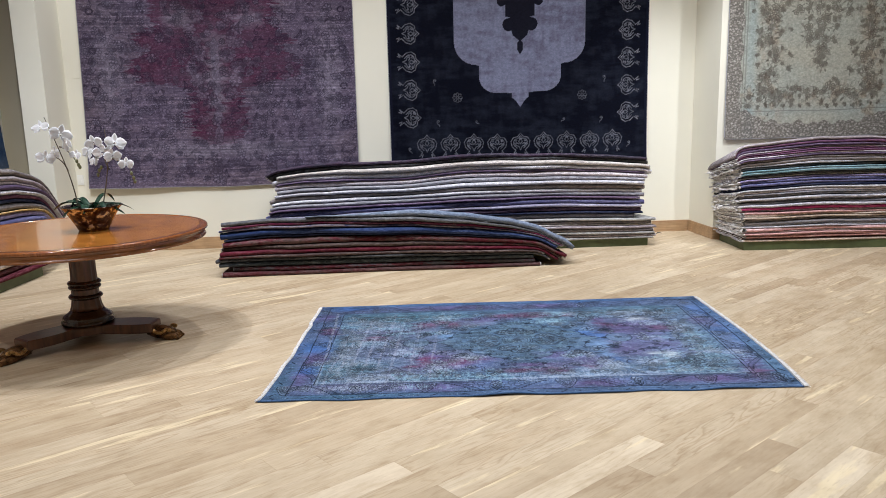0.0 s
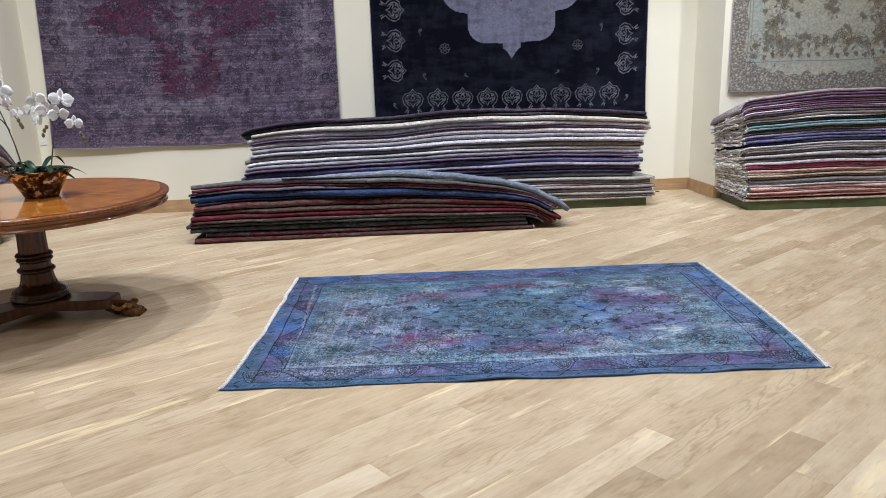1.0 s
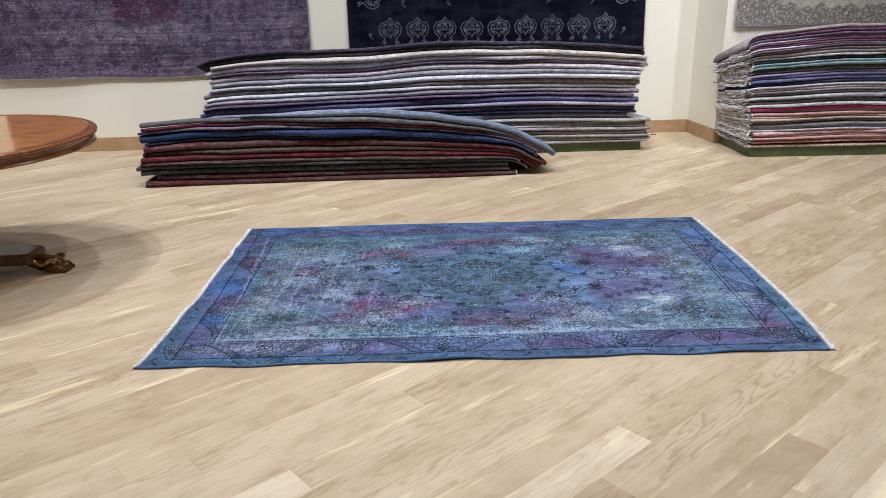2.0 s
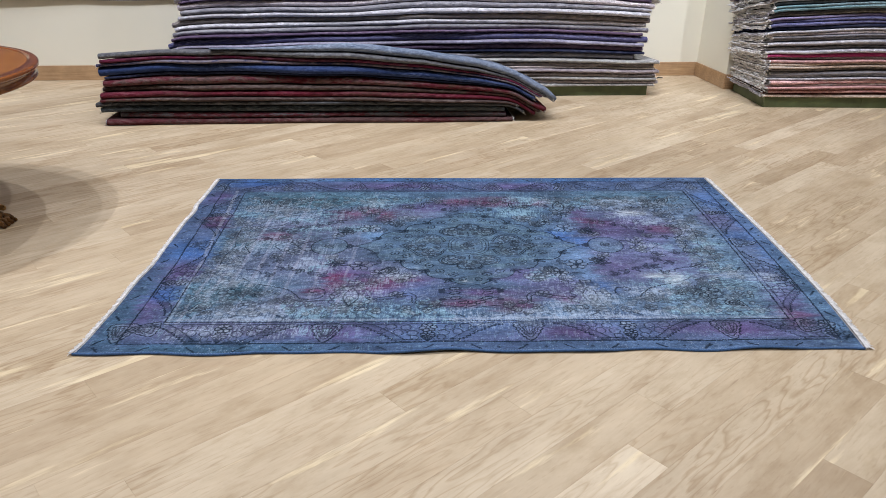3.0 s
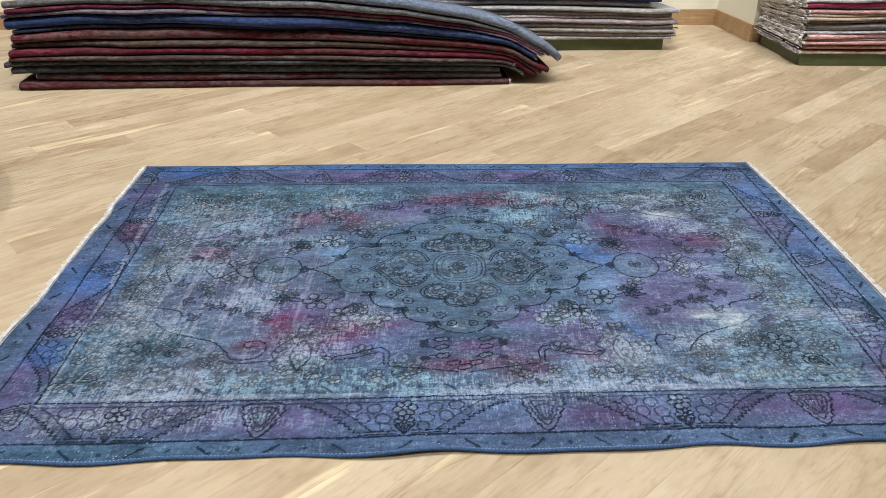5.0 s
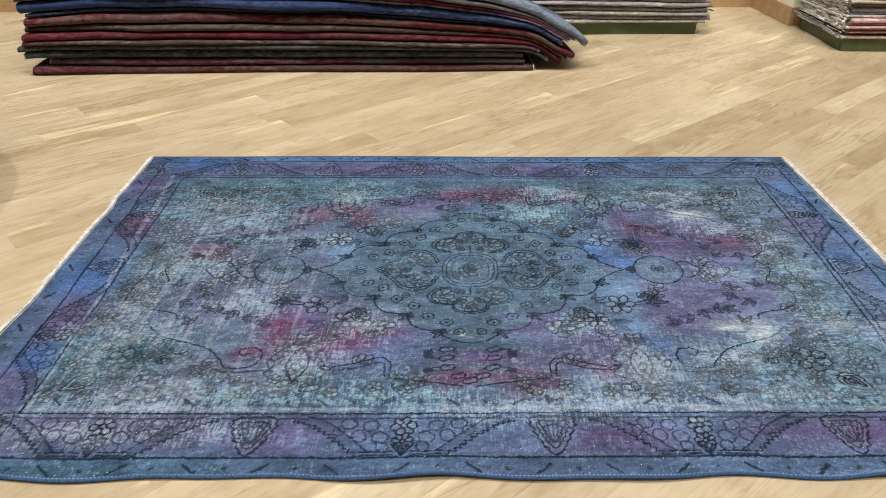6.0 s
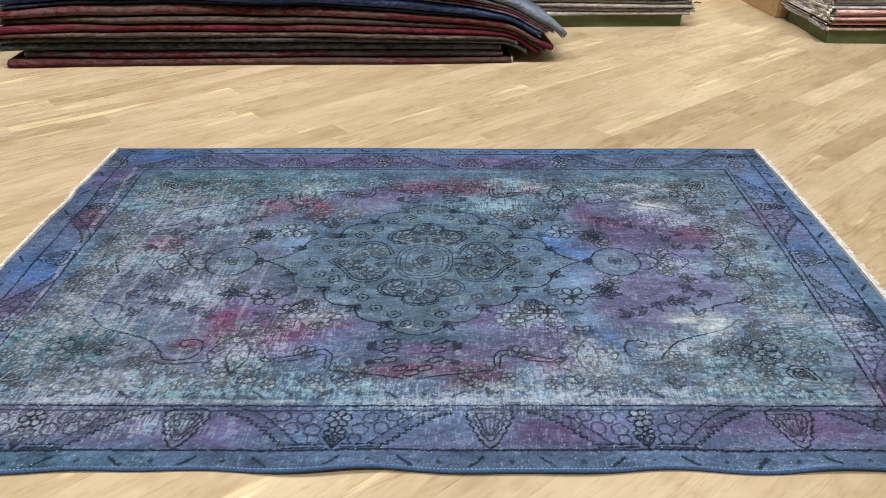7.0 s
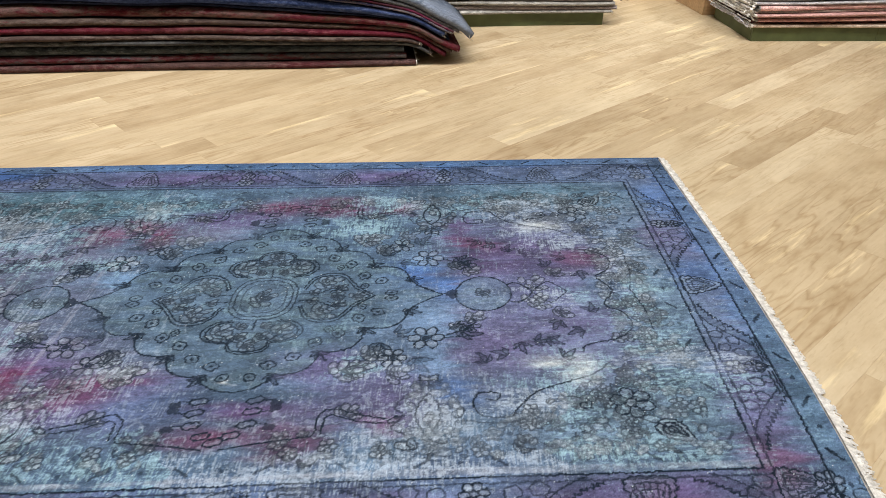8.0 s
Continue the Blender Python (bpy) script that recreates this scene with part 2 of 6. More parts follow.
def lathe(profile, n=48, wobble=None):
    """A solid of revolution from (radius, z) pairs."""
    bm = bmesh.new()
    rings = []
    for r, z in profile:
        ring = []
        for i in range(n):
            a = 2 * math.pi * i / n
            k = wobble(a, z) if wobble else 1.0
            ring.append(bm.verts.new((r * k * math.cos(a), r * k * math.sin(a), z)))
        rings.append(ring)
    for a, b in zip(rings, rings[1:]):
        for i in range(n):
            bm.faces.new((a[i], a[(i + 1) % n], b[(i + 1) % n], b[i]))
    bm.faces.new(rings[0][::-1])
    bm.faces.new(rings[-1])
    bmesh.ops.recalc_face_normals(bm, faces=bm.faces[:])
    return bm


def tube(points, radii, n=8):
    bm = bmesh.new()
    rings = []
    pts = [Vector(p) for p in points]
    for i, p in enumerate(pts):
        d = (pts[min(i + 1, len(pts) - 1)] - pts[max(i - 1, 0)]).normalized()
        s = d.cross(Vector((0.3, 0.2, 1)) if abs(d.z) < 0.9 else Vector((1, 0, 0))).normalized()
        t = d.cross(s)
        r = radii[i] if hasattr(radii, "__len__") else radii
        rings.append([bm.verts.new(p + (s * math.cos(2 * math.pi * k / n) + t * math.sin(2 * math.pi * k / n)) * r) for k in range(n)])
    for a, b in zip(rings, rings[1:]):
        for k in range(n):
            bm.faces.new((a[k], a[(k + 1) % n], b[(k + 1) % n], b[k]))
    bm.faces.new(rings[0][::-1])
    bm.faces.new(rings[-1])
    bmesh.ops.recalc_face_normals(bm, faces=bm.faces[:])
    return bm


def grid_mesh(name, verts, nu, nv, mat, parent, colours=None, smooth=True):
    """A sheet of nu x nv points (an array of shape nv, nu, 3)."""
    me = bpy.data.meshes.new(name)
    idx = np.arange(nu * nv).reshape(nv, nu)
    quads = np.stack([idx[:-1, :-1], idx[:-1, 1:], idx[1:, 1:], idx[1:, :-1]], -1).reshape(-1, 4)
    me.vertices.add(nu * nv)
    me.vertices.foreach_set("co", np.ascontiguousarray(verts, dtype=np.float32).ravel())
    me.loops.add(quads.size)
    me.loops.foreach_set("vertex_index", quads.ravel().astype(np.int32))
    me.polygons.add(len(quads))
    me.polygons.foreach_set("loop_start", np.arange(0, quads.size, 4, dtype=np.int32))
    me.polygons.foreach_set("use_smooth", np.full(len(quads), smooth))
    me.update(calc_edges=True)
    if colours is not None:
        at = me.color_attributes.new("dye", "FLOAT_COLOR", "POINT")
        rgba = np.ones((nu * nv, 4), np.float32)
        rgba[:, :3] = colours.reshape(-1, 3)
        at.data.foreach_set("color", rgba.ravel())
    me.materials.append(mat)
    ob = new(name, me)
    ob.parent = parent
    return ob


# ------------------------------------------------------------- the room
X_L, X_R, Y_S, Y_N, Y_C = -4.23, 8.0, -4.5, 8.82, 8.17
X_RET, X_LRET, Y_LP, X_LP = 3.715, -3.505, 8.27, -3.755


def wall(name, x0, y0, x1, y1, label, mat=M_WALL, z1=CEIL):
    ob = part(name, box(x0, y0, 0, x1, y1, z1), mat)
    return tagged(ob, label, "wall", kind="structure")


wall("wall_north", X_LP, Y_N, X_RET + 0.2, Y_N + 0.2, "cream painted plaster back wall with hung rugs")
wall("wall_return", X_RET, Y_C, X_RET + 0.2, Y_N, "cream painted return of the back wall")
wall("wall_north_east", X_RET + 0.2, Y_C, X_R, Y_C + 0.2, "cream painted wall behind a rug pile")
wall("wall_pier", X_LP, Y_LP, X_LRET, Y_N, "cream painted corner pier")
wall("wall_west", X_L - 0.2, Y_S, X_L, Y_N + 0.2, "cream painted side wall")
wall("wall_niche", X_L, Y_N, X_LP, Y_N + 0.2, "wall beside the corner pier, shade toned into its tan colour", M_NICHE_SHADE)
wall("wall_east", X_R, Y_S, X_R + 0.2, Y_C + 0.2, "cream painted side wall")
wall("wall_south", X_L - 0.2, Y_S - 0.2, X_R + 0.2, Y_S, "cream painted wall of the showroom")
tagged(part("ceiling", box(X_L - 0.2, Y_S - 0.2, CEIL, X_R + 0.2, Y_N + 0.2, CEIL + 0.15), M_CEIL), "plain white showroom ceiling", "ceiling", kind="structure")

BB, BT = 0.137, 0.016


def skirting(x0, y0, x1, y1):
    ob = part("baseboard", box(x0, y0, 0.0, x1, y1, BB, 0.004), M_BASEB)
    return tagged(ob, "flat natural oak baseboard along the wall", "baseboard", kind="structure")


skirting(X_LRET, Y_N - BT, X_RET - BT, Y_N)
skirting(X_RET - BT, Y_C - BT, X_RET, Y_N)
skirting(X_RET, Y_C - BT, X_R, Y_C)
skirting(X_LRET, Y_LP - BT, X_LRET + BT, Y_N - BT)

# ------------------------------------------------------------- rug piles
WOOLS = {
    "brown_red": ((0.058, 0.016, 0.019), (0.062, 0.036, 0.034), (0.046, 0.024, 0.026)),
    "grey_red": ((0.066, 0.063, 0.070), (0.072, 0.016, 0.023), (0.055, 0.048, 0.052)),
    "dark_teal": ((0.026, 0.032, 0.038), (0.042, 0.048, 0.054), (0.068, 0.070, 0.072)),
    "charcoal": ((0.034, 0.034, 0.038), (0.060, 0.061, 0.065), (0.026, 0.026, 0.030)),
    "dark_red": ((0.078, 0.010, 0.020), (0.060, 0.012, 0.018), (0.070, 0.030, 0.028)),
    "brown": ((0.050, 0.034, 0.032), (0.066, 0.048, 0.042), (0.072, 0.016, 0.022)),
    "red_brown": ((0.085, 0.055, 0.052), (0.075, 0.012, 0.020), (0.062, 0.034, 0.024)),
    "slate": ((0.075, 0.075, 0.082), (0.100, 0.100, 0.108), (0.050, 0.050, 0.056)),
    "lilac_grey": ((0.165, 0.155, 0.215), (0.20, 0.19, 0.245), (0.13, 0.12, 0.17)),
    "navy": ((0.013, 0.016, 0.040), (0.020, 0.025, 0.056), (0.030, 0.030, 0.048)),
    "blue": ((0.022, 0.036, 0.100), (0.030, 0.046, 0.118), (0.015, 0.024, 0.068)),
    "navy_white": ((0.026, 0.027, 0.070), (0.130, 0.110, 0.125), (0.020, 0.019, 0.042)),
    "dark_magenta": ((0.040, 0.012, 0.020), (0.085, 0.010, 0.032), (0.090, 0.060, 0.070)),
    "grey": ((0.14, 0.135, 0.155), (0.185, 0.18, 0.20), (0.11, 0.105, 0.125)),
    "denim": ((0.085, 0.105, 0.150), (0.110, 0.128, 0.170), (0.075, 0.092, 0.130)),
    "cream": ((0.33, 0.295, 0.275), (0.40, 0.365, 0.345), (0.26, 0.23, 0.22)),
    "olive_grey": ((0.175, 0.17, 0.165), (0.225, 0.22, 0.215), (0.14, 0.135, 0.135)),
    "light_grey": ((0.27, 0.265, 0.295), (0.34, 0.33, 0.355), (0.21, 0.205, 0.235)),
    "lilac_white": ((0.40, 0.36, 0.39), (0.47, 0.43, 0.45), (0.32, 0.28, 0.32)),
    "lavender": ((0.165, 0.14, 0.26), (0.20, 0.18, 0.29), (0.135, 0.12, 0.21)),
    "blue_purple": ((0.070, 0.072, 0.165), (0.105, 0.102, 0.195), (0.055, 0.052, 0.125)),
    "dark_purple": ((0.074, 0.052, 0.092), (0.10, 0.068, 0.115), (0.060, 0.044, 0.074)),
    "purple_black": ((0.030, 0.027, 0.040), (0.046, 0.030, 0.050), (0.024, 0.023, 0.033)),
    "brown_grey": ((0.115, 0.10, 0.10), (0.155, 0.137, 0.135), (0.085, 0.074, 0.076)),
    "teal": ((0.10, 0.17, 0.195), (0.15, 0.215, 0.235), (0.10, 0.125, 0.145)),
    "magenta": ((0.30, 0.034, 0.125), (0.34, 0.05, 0.15), (0.22, 0.036, 0.095)),
    "violet": ((0.090, 0.042, 0.088), (0.12, 0.050, 0.088), (0.060, 0.034, 0.066)),
    "pink_brown": ((0.32, 0.185, 0.18), (0.26, 0.15, 0.145), (0.36, 0.24, 0.23)),
    "salmon": ((0.37, 0.205, 0.20), (0.43, 0.275, 0.27), (0.28, 0.15, 0.145)),
    "beige": ((0.30, 0.245, 0.20), (0.35, 0.295, 0.25), (0.24, 0.19, 0.155)),
    "ochre": ((0.34, 0.23, 0.08), (0.28, 0.19, 0.08), (0.24, 0.18, 0.12)),
    "mauve_grey": ((0.17, 0.145, 0.155), (0.21, 0.185, 0.195), (0.14, 0.115, 0.13)),
}
M_WOOL = {k: wool(k + "_wool", *(tuple((1.12 if v[0][1] < 0.1 else 1.34 if v[0][1] < 0.28 else 1.12) * x for x in w) for w in v), low=0.52 if v[0][1] < 0.1 else 0.74) for k, v in WOOLS.items()}


def wavy(rng, xs, length, amount):
    """A smooth random line over xs."""
    k = np.arange(np.floor(xs[0] / length) - 1, np.ceil(xs[-1] / length) + 2)
    vals = rng.uniform(-1, 1, len(k))
    p = xs / length - k[0]
    i = np.clip(p.astype(int), 0, len(k) - 2)
    f = p - i
    f = f * f * (3 - 2 * f)
    return amount * (vals[i] * (1 - f) + vals[i + 1] * f)


def fold_mesh(name, xs, yf, zb, th, depth, sheet, mat, parent, z0=0.0, slump=0.80, tilt=None):
    """A doubled sheet along x: the rounded fold looks to -y, the open edges lie at the back."""
    n = 9
    rings = []
    for x, y, z, t, lean in zip(xs, yf, zb, th, tilt if tilt is not None else np.zeros(len(xs))):
        r = t / 2
        s = r * sheet
        arc = [math.pi / 2 + math.pi * k / (n - 1) for k in range(n)]
        outer = [(depth, t)] + [(r + r * 1.5 * math.cos(a), r + r * math.sin(a)) for a in arc] + [(depth, 0.0)]
        inner = [(depth, t - s)] + [(r + (r - s) * math.cos(a), r + (r - s) * math.sin(a)) for a in arc] + [(depth, s)]
        pts = [(x - q * math.sin(lean), y + p, z + q * math.cos(lean), p) for p, q in outer + inner[::-1]]
        rings.append([(a, b, c if p < depth else z0 + (c - z0) * slump) for a, b, c, p in pts])
    m = len(rings[0])
    bm = bmesh.new()
    vs = [[bm.verts.new(c) for c in ring] for ring in rings]
    for a, b in zip(vs, vs[1:]):
        for k in range(m):
            bm.faces.new((a[k], a[(k + 1) % m], b[(k + 1) % m], b[k]))
    for ring in (vs[0], vs[-1]):
        for k in range(m // 2 - 1):
            bm.faces.new((ring[k], ring[k + 1], ring[m - 2 - k], ring[m - 1 - k]))
    bmesh.ops.recalc_face_normals(bm, faces=bm.faces[:])
    return part(name, bm, mat, parent, smooth=True)


def pile(where, layers, z0, height, depth, env, seed, group, place, step=0.04, tuft=1.0, ruffled=False, bridge=0.4):
    """Folded rugs laid on one another. layers, from the lowest: colour, thickness, left end, right end, fringe at the ends, and
    how far and from where the left end hangs down. env: how much the pile sinks along its length.
    bridge: how far a rug holds up those above it past its right end."""
    rng = np.random.default_rng(seed)
    xa = min(l[2] for l in layers) - 0.1
    xb = max(l[3] for l in layers) + 0.1
    gx = np.arange(xa, xb, 0.02)
    total = sum(l[1] for l in layers)
    top = np.full(len(gx), 0.0)
    for colour, t, x0, x1, fringe, *drape in layers:
        t = t * height / total
        n = max(6, int((x1 - x0) / step))
        xs = np.linspace(x0, x1, n)
        if drape:
            xs = np.concatenate([np.linspace(x0, x0 + 0.4, 30), np.linspace(x0 + 0.44, x1, n)])
        th = t * (1 + wavy(rng, xs, 0.9, 0.17) + wavy(rng, xs, 0.3, 0.06))
        if colour == "denim":
            th = th * np.clip((xs - x0) / 1.2, 0.2, 1)
        zb = np.interp(xs, gx, top)
        inside = (gx >= x0) & (gx <= x1)
        rise = np.interp(gx, xs, th)
        fade = np.exp(-np.maximum((x0 - gx) / 0.4, np.maximum((gx - x1) / bridge, 0)) ** 2)
        top = top + np.where(inside, rise, rise * fade)
        e = np.interp(xs, *env)
        sunk = lambda h: h / (1 + (1 / e - 1) * h / height)
        z = z0 + sunk(zb)
        th2 = np.maximum(sunk(zb + th) - sunk(zb), 0.45 * th + 0.004)
        if colour == "denim":
            th2 = np.maximum(th2, th * 0.95)
        th2 = th2 * 0.90
        # each end is cut square to the lie of the rug
        tilt = np.arctan(np.gradient(z, xs))
        th2 = th2 * np.cos(tilt)
        if drape:
            # the left end bends over an edge and hangs
            rad, over = drape
            s = np.maximum(x0 + over - xs, 0)
            tilt = np.minimum(s / rad, radians(78))
            rest = s - rad * tilt
            z = z - rad * (1 - np.cos(tilt)) - rest * np.sin(tilt)
            xs = np.where(s > 0, x0 + over - rad * np.sin(tilt) - rest * np.cos(tilt), xs)
        yf = rng.uniform(-0.024, 0.024) + wavy(rng, xs, 0.8, 0.016) + wavy(rng, xs, 0.25, 0.005)
        thing = empty("folded_rug", where)
        tagged(thing, "folded %s wool rug %s" % (colour.replace("_", " "), place), "rug", group=group)
        fold_mesh("folded_body", xs, yf, z, th2, depth, 0.90, M_WOOL[colour], thing, z0, tilt=tilt)
        if ruffled and not drape:
            ruffle(xs[0], yf[0], yf[0] + depth, z[0], th2[0], z0, M_FRINGE if rng.random() < 0.85 else M_WOOL["light_grey" if rng.random() < 0.6 else colour], thing, rng)
        for side in (0, -1):
            if drape and side == 0:
                continue
            if fringe in (("l", "lr") if side == 0 else ("r", "lr")):
                sgn = -1 if side == 0 else 1
                pale = colour in ("cream", "light_grey", "lilac_white", "salmon", "pink_brown", "grey", "denim", "lavender", "magenta", "blue_purple")
                mat = M_FRINGE if rng.random() < (0.85 if pale else 0.45) else M_FRINGE_GREY
                fold_mesh("hem", xs[side] + sgn * np.array([-0.002, 0.004, 0.007]), yf[side] + np.array([0.0, 0.002, 0.004]), z[side] + th2[side] * np.array([0.0, 0.02, 0.06]), th2[side] * np.array([1.0, 0.96, 0.88]), depth - 0.004, 0.90, mat, thing, z0)
                threads(xs[side] + sgn * 0.004, sgn, yf[side] + 0.006, yf[side] + depth * 0.97, z[side], th2[side], z0, int(42 * tuft), 0.022 * tuft, mat, thing, rng)
    return top


def ruffle(xe, y0, y1, z, t, z0, mat, parent, rng):
    """The two cut ends of a folded rug, frayed and wavy along its depth."""
    s = np.linspace(0, 1, 34)
    wave = 0.7 * np.sin(9 * s + 5 * z) + 0.45 * np.sin(21 * s + 11 * z + 1) + wavy(rng, s, 0.12, 0.6)
    for level in (0.22, 0.76):
        out = 0.016 + 0.026 * rng.random() + 0.022 * wave
        up = (z + t * level - z0) * (1 - 0.2 * s) + z0 + 0.010 * wave * np.clip(s * 4, 0, 1)
        pts = [(xe - o, y0 + 0.012 + (y1 - y0 - 0.012) * k, max(u, z0 + 0.006)) for o, k, u in zip(out, s, up)]
        rough = [t * 0.27 * (1 + 0.35 * math.sin(40 * k + 9 * z)) for k in s]
        part("frayed_end", tube(pts, rough, 6), mat, parent, "", True)


def threads(xe, sgn, y0, y1, z, t, z0, count, reach, mat, parent, rng):
    """Loose warp threads at the end of a folded rug: thin curled strands."""
    vs, fs = [], []
    for _ in range(count):
        y = y0 + (y1 - y0) * rng.random() ** 1.5
        zz = z + t * (rng.uniform(0.02, 0.25) if rng.random() < 0.5 else rng.uniform(0.7, 0.95))
        zz = z0 + (zz - z0) * (1 - 0.2 * (y - y0) / (y1 - y0))
        ln = reach * rng.uniform(0.35, 1.2)
        sag, side, w = rng.uniform(0.0, 0.8), rng.uniform(-0.6, 0.6), rng.uniform(0.0014, 0.003)
        base = len(vs)
        for k in range(5):
            q = k / 4
            p = (xe + sgn * (ln * q - 0.004), y + side * ln * q + 0.004 * math.sin(5 * q + side * 9), max(zz - sag * ln * q * q, 0.004))
            r = w * (1 - 0.4 * q)
            for a in (0.5, 2.6, 4.7):
                vs.append((p[0], p[1] + r * math.cos(a), p[2] + r * math.sin(a)))
        for k in range(4):
            for j in range(3):
                i0, i1 = base + 3 * k + j, base + 3 * k + (j + 1) % 3
                fs.append((i0, i1, i1 + 3, i0 + 3))
    me = bpy.data.meshes.new("fringe")
    me.from_pydata(vs, [], fs)
    me.materials.append(mat)
    ob = new("fringe", me)
    ob.parent = parent
    return tagged(ob, "loose cotton warp threads", kind="stuff")


def plinth(where, x0, x1, y0, y1, joints=()):
    thing = empty("plinth", where)
    tagged(thing, "low green painted wooden plinth under a rug pile", "plinth", kind="structure")
    cuts = [x0, *joints, x1]
    for a, b in zip(cuts, cuts[1:]):
        part("front_board", box(a + 0.001, y0, 0, b - 0.001, y0 + 0.02, 0.09, 0.003), M_GREEN, thing)
    part("side_board", box(x0, y0 + 0.021, 0, x0 + 0.02, y1, 0.09, 0.003), M_GREEN, thing)
    part("side_board", box(x1 - 0.02, y0 + 0.021, 0, x1, y1, 0.09, 0.003), M_GREEN, thing)
    part("deck", box(x0 + 0.021, y0 + 0.021, 0.06, x1 - 0.021, y1, 0.088), M_GREEN, thing)


# low pile lying on the floor, its upper rugs hanging over at one end
A = pose(0, 7.115, 0, 0, 0, -1.2)
pile(A, [
    ("brown_red", 0.042, -1.60, 1.455, "lr"), ("grey_red", 0.044, -1.50, 1.40, "l"), ("dark_teal", 0.046, -1.63, 1.385, "l"), ("charcoal", 0.030, -1.66, 1.53, "r"), ("brown", 0.026, -1.62, 1.47, "r"),
    ("dark_red", 0.050, -1.61, 1.62, "l"), ("brown", 0.036, -1.60, 1.66, "lr"), ("red_brown", 0.060, -1.58, 1.70, "lr"), ("navy", 0.020, -1.57, 1.65, ""),
    ("blue", 0.066, -1.60, 1.61, "r"), ("navy_white", 0.026, -1.61, 1.65, "lr"), ("dark_magenta", 0.024, -1.58, 1.67, "r"), ("slate", 0.040, -1.585, 1.70, "r"),
    ("denim", 0.072, -0.80, 1.765, "r")], 0.0, 0.618, 0.72,
    ([0.2, 0.75, 1.15, 1.42, 1.62, 1.80], [1, 0.95, 0.80, 0.62, 0.50, 0.46]), 5, "rugs in the low floor pile", "in a low pile on the floor", bridge=0.15)

# high pile along the back wall
B = pose(0, 7.955, 0, 0, 0, -1.0)
plinth(B, -1.1, 2.86, 0.03, 0.80)
pile(B, [
    ("olive_grey", 0.026, -1.15, 2.90, "r"), ("mauve_grey", 0.034, -1.10, 2.93, "r"), ("olive_grey", 0.032, -1.12, 2.91, "r"), ("brown_grey", 0.034, -1.15, 2.90, "r"), ("mauve_grey", 0.034, -1.12, 2.93, "r"),
    ("cream", 0.020, -1.12, 2.88, "r"), ("brown_grey", 0.034, -1.12, 2.88, "r"), ("olive_grey", 0.034, -1.15, 2.92, "r"), ("grey", 0.050, -1.20, 2.70, "r"), ("navy", 0.028, -1.22, 2.78, ""), ("dark_purple", 0.044, -1.24, 2.76, "r"), ("lilac_grey", 0.036, -1.27, 2.76, ""),
    ("blue_purple", 0.058, -1.28, 2.79, "r"), ("dark_purple", 0.030, -1.25, 2.74, ""), ("grey", 0.044, -1.24, 2.79, "lr"), ("light_grey", 0.036, -1.22, 2.77, ""),
    ("brown_grey", 0.048, -1.24, 2.80, "l"), ("light_grey", 0.046, -1.18, 2.78, "lr"), ("grey", 0.044, -1.16, 2.79, "r"), ("lilac_white", 0.058, -1.18, 2.82, "r"), ("dark_purple", 0.024, -1.17, 2.79, ""),
    ("light_grey", 0.056, -1.20, 2.86, "lr"), ("cream", 0.050, -1.15, 2.84, "lr"), ("charcoal", 0.042, -1.24, 2.82, "lr"), ("purple_black", 0.042, -1.26, 2.80, "lr")], 0.09, 0.955, 0.76,
    ([-1.3, -0.9, -0.45, 1.2, 2.0, 2.85], [0.88, 0.945, 0.99, 1.0, 0.98, 0.925]), 11, "rugs in the high back pile", "in a high pile by the wall")

# bright pile beside the return
C = pose(3.70, 7.43, 0, 0, 0, -4.4)
plinth(C, 0.01, 2.9, 0.0, 0.66, (0.86, 1.85))
BRIGHT = [
    ("beige", 0.020, 0.00, 2.9, "l"), ("brown_red", 0.014, 0.0, 2.9, ""), ("salmon", 0.030, 0.02, 2.9, "l"), ("pink_brown", 0.030, 0.0, 2.9, "l"), ("salmon", 0.026, 0.02, 2.9, "l"), ("light_grey", 0.030, -0.01, 2.9, "l"), ("grey", 0.026, 0.02, 2.9, "l"), ("brown_grey", 0.020, 0.02, 2.9, ""), ("beige", 0.036, -0.02, 2.9, "l"),
    ("pink_brown", 0.036, -0.01, 2.9, "l"), ("magenta", 0.026, -0.04, 2.9, "l"), ("light_grey", 0.024, -0.05, 2.9, "l"), ("grey", 0.036, -0.03, 2.9, "l"), ("light_grey", 0.026, -0.05, 2.9, "l"), ("grey", 0.036, -0.04, 2.9, "l"), ("lilac_white", 0.036, -0.06, 2.9, "l"), ("navy", 0.022, -0.03, 2.9, ""),
    ("blue_purple", 0.050, -0.06, 2.9, "l"), ("lavender", 0.036, -0.07, 2.9, "l"), ("charcoal", 0.024, -0.05, 2.9, ""), ("teal", 0.040, -0.06, 2.9, "l"), ("dark_teal", 0.024, -0.05, 2.9, ""), ("light_grey", 0.014, -0.07, 2.9, "l"), ("brown_grey", 0.044, -0.10, 2.9, "l"),
    ("dark_purple", 0.032, -0.09, 2.9, "l"), ("violet", 0.030, -0.10, 2.9, "l"), ("mauve_grey", 0.016, -0.105, 2.9, "l", 0.03, 0.03), ("dark_purple", 0.024, -0.105, 2.9, "l", 0.04, 0.035), ("violet", 0.026, -0.12, 2.9, "l", 0.05, 0.05), ("mauve_grey", 0.030, -0.135, 2.9, "l", 0.06, 0.07)]
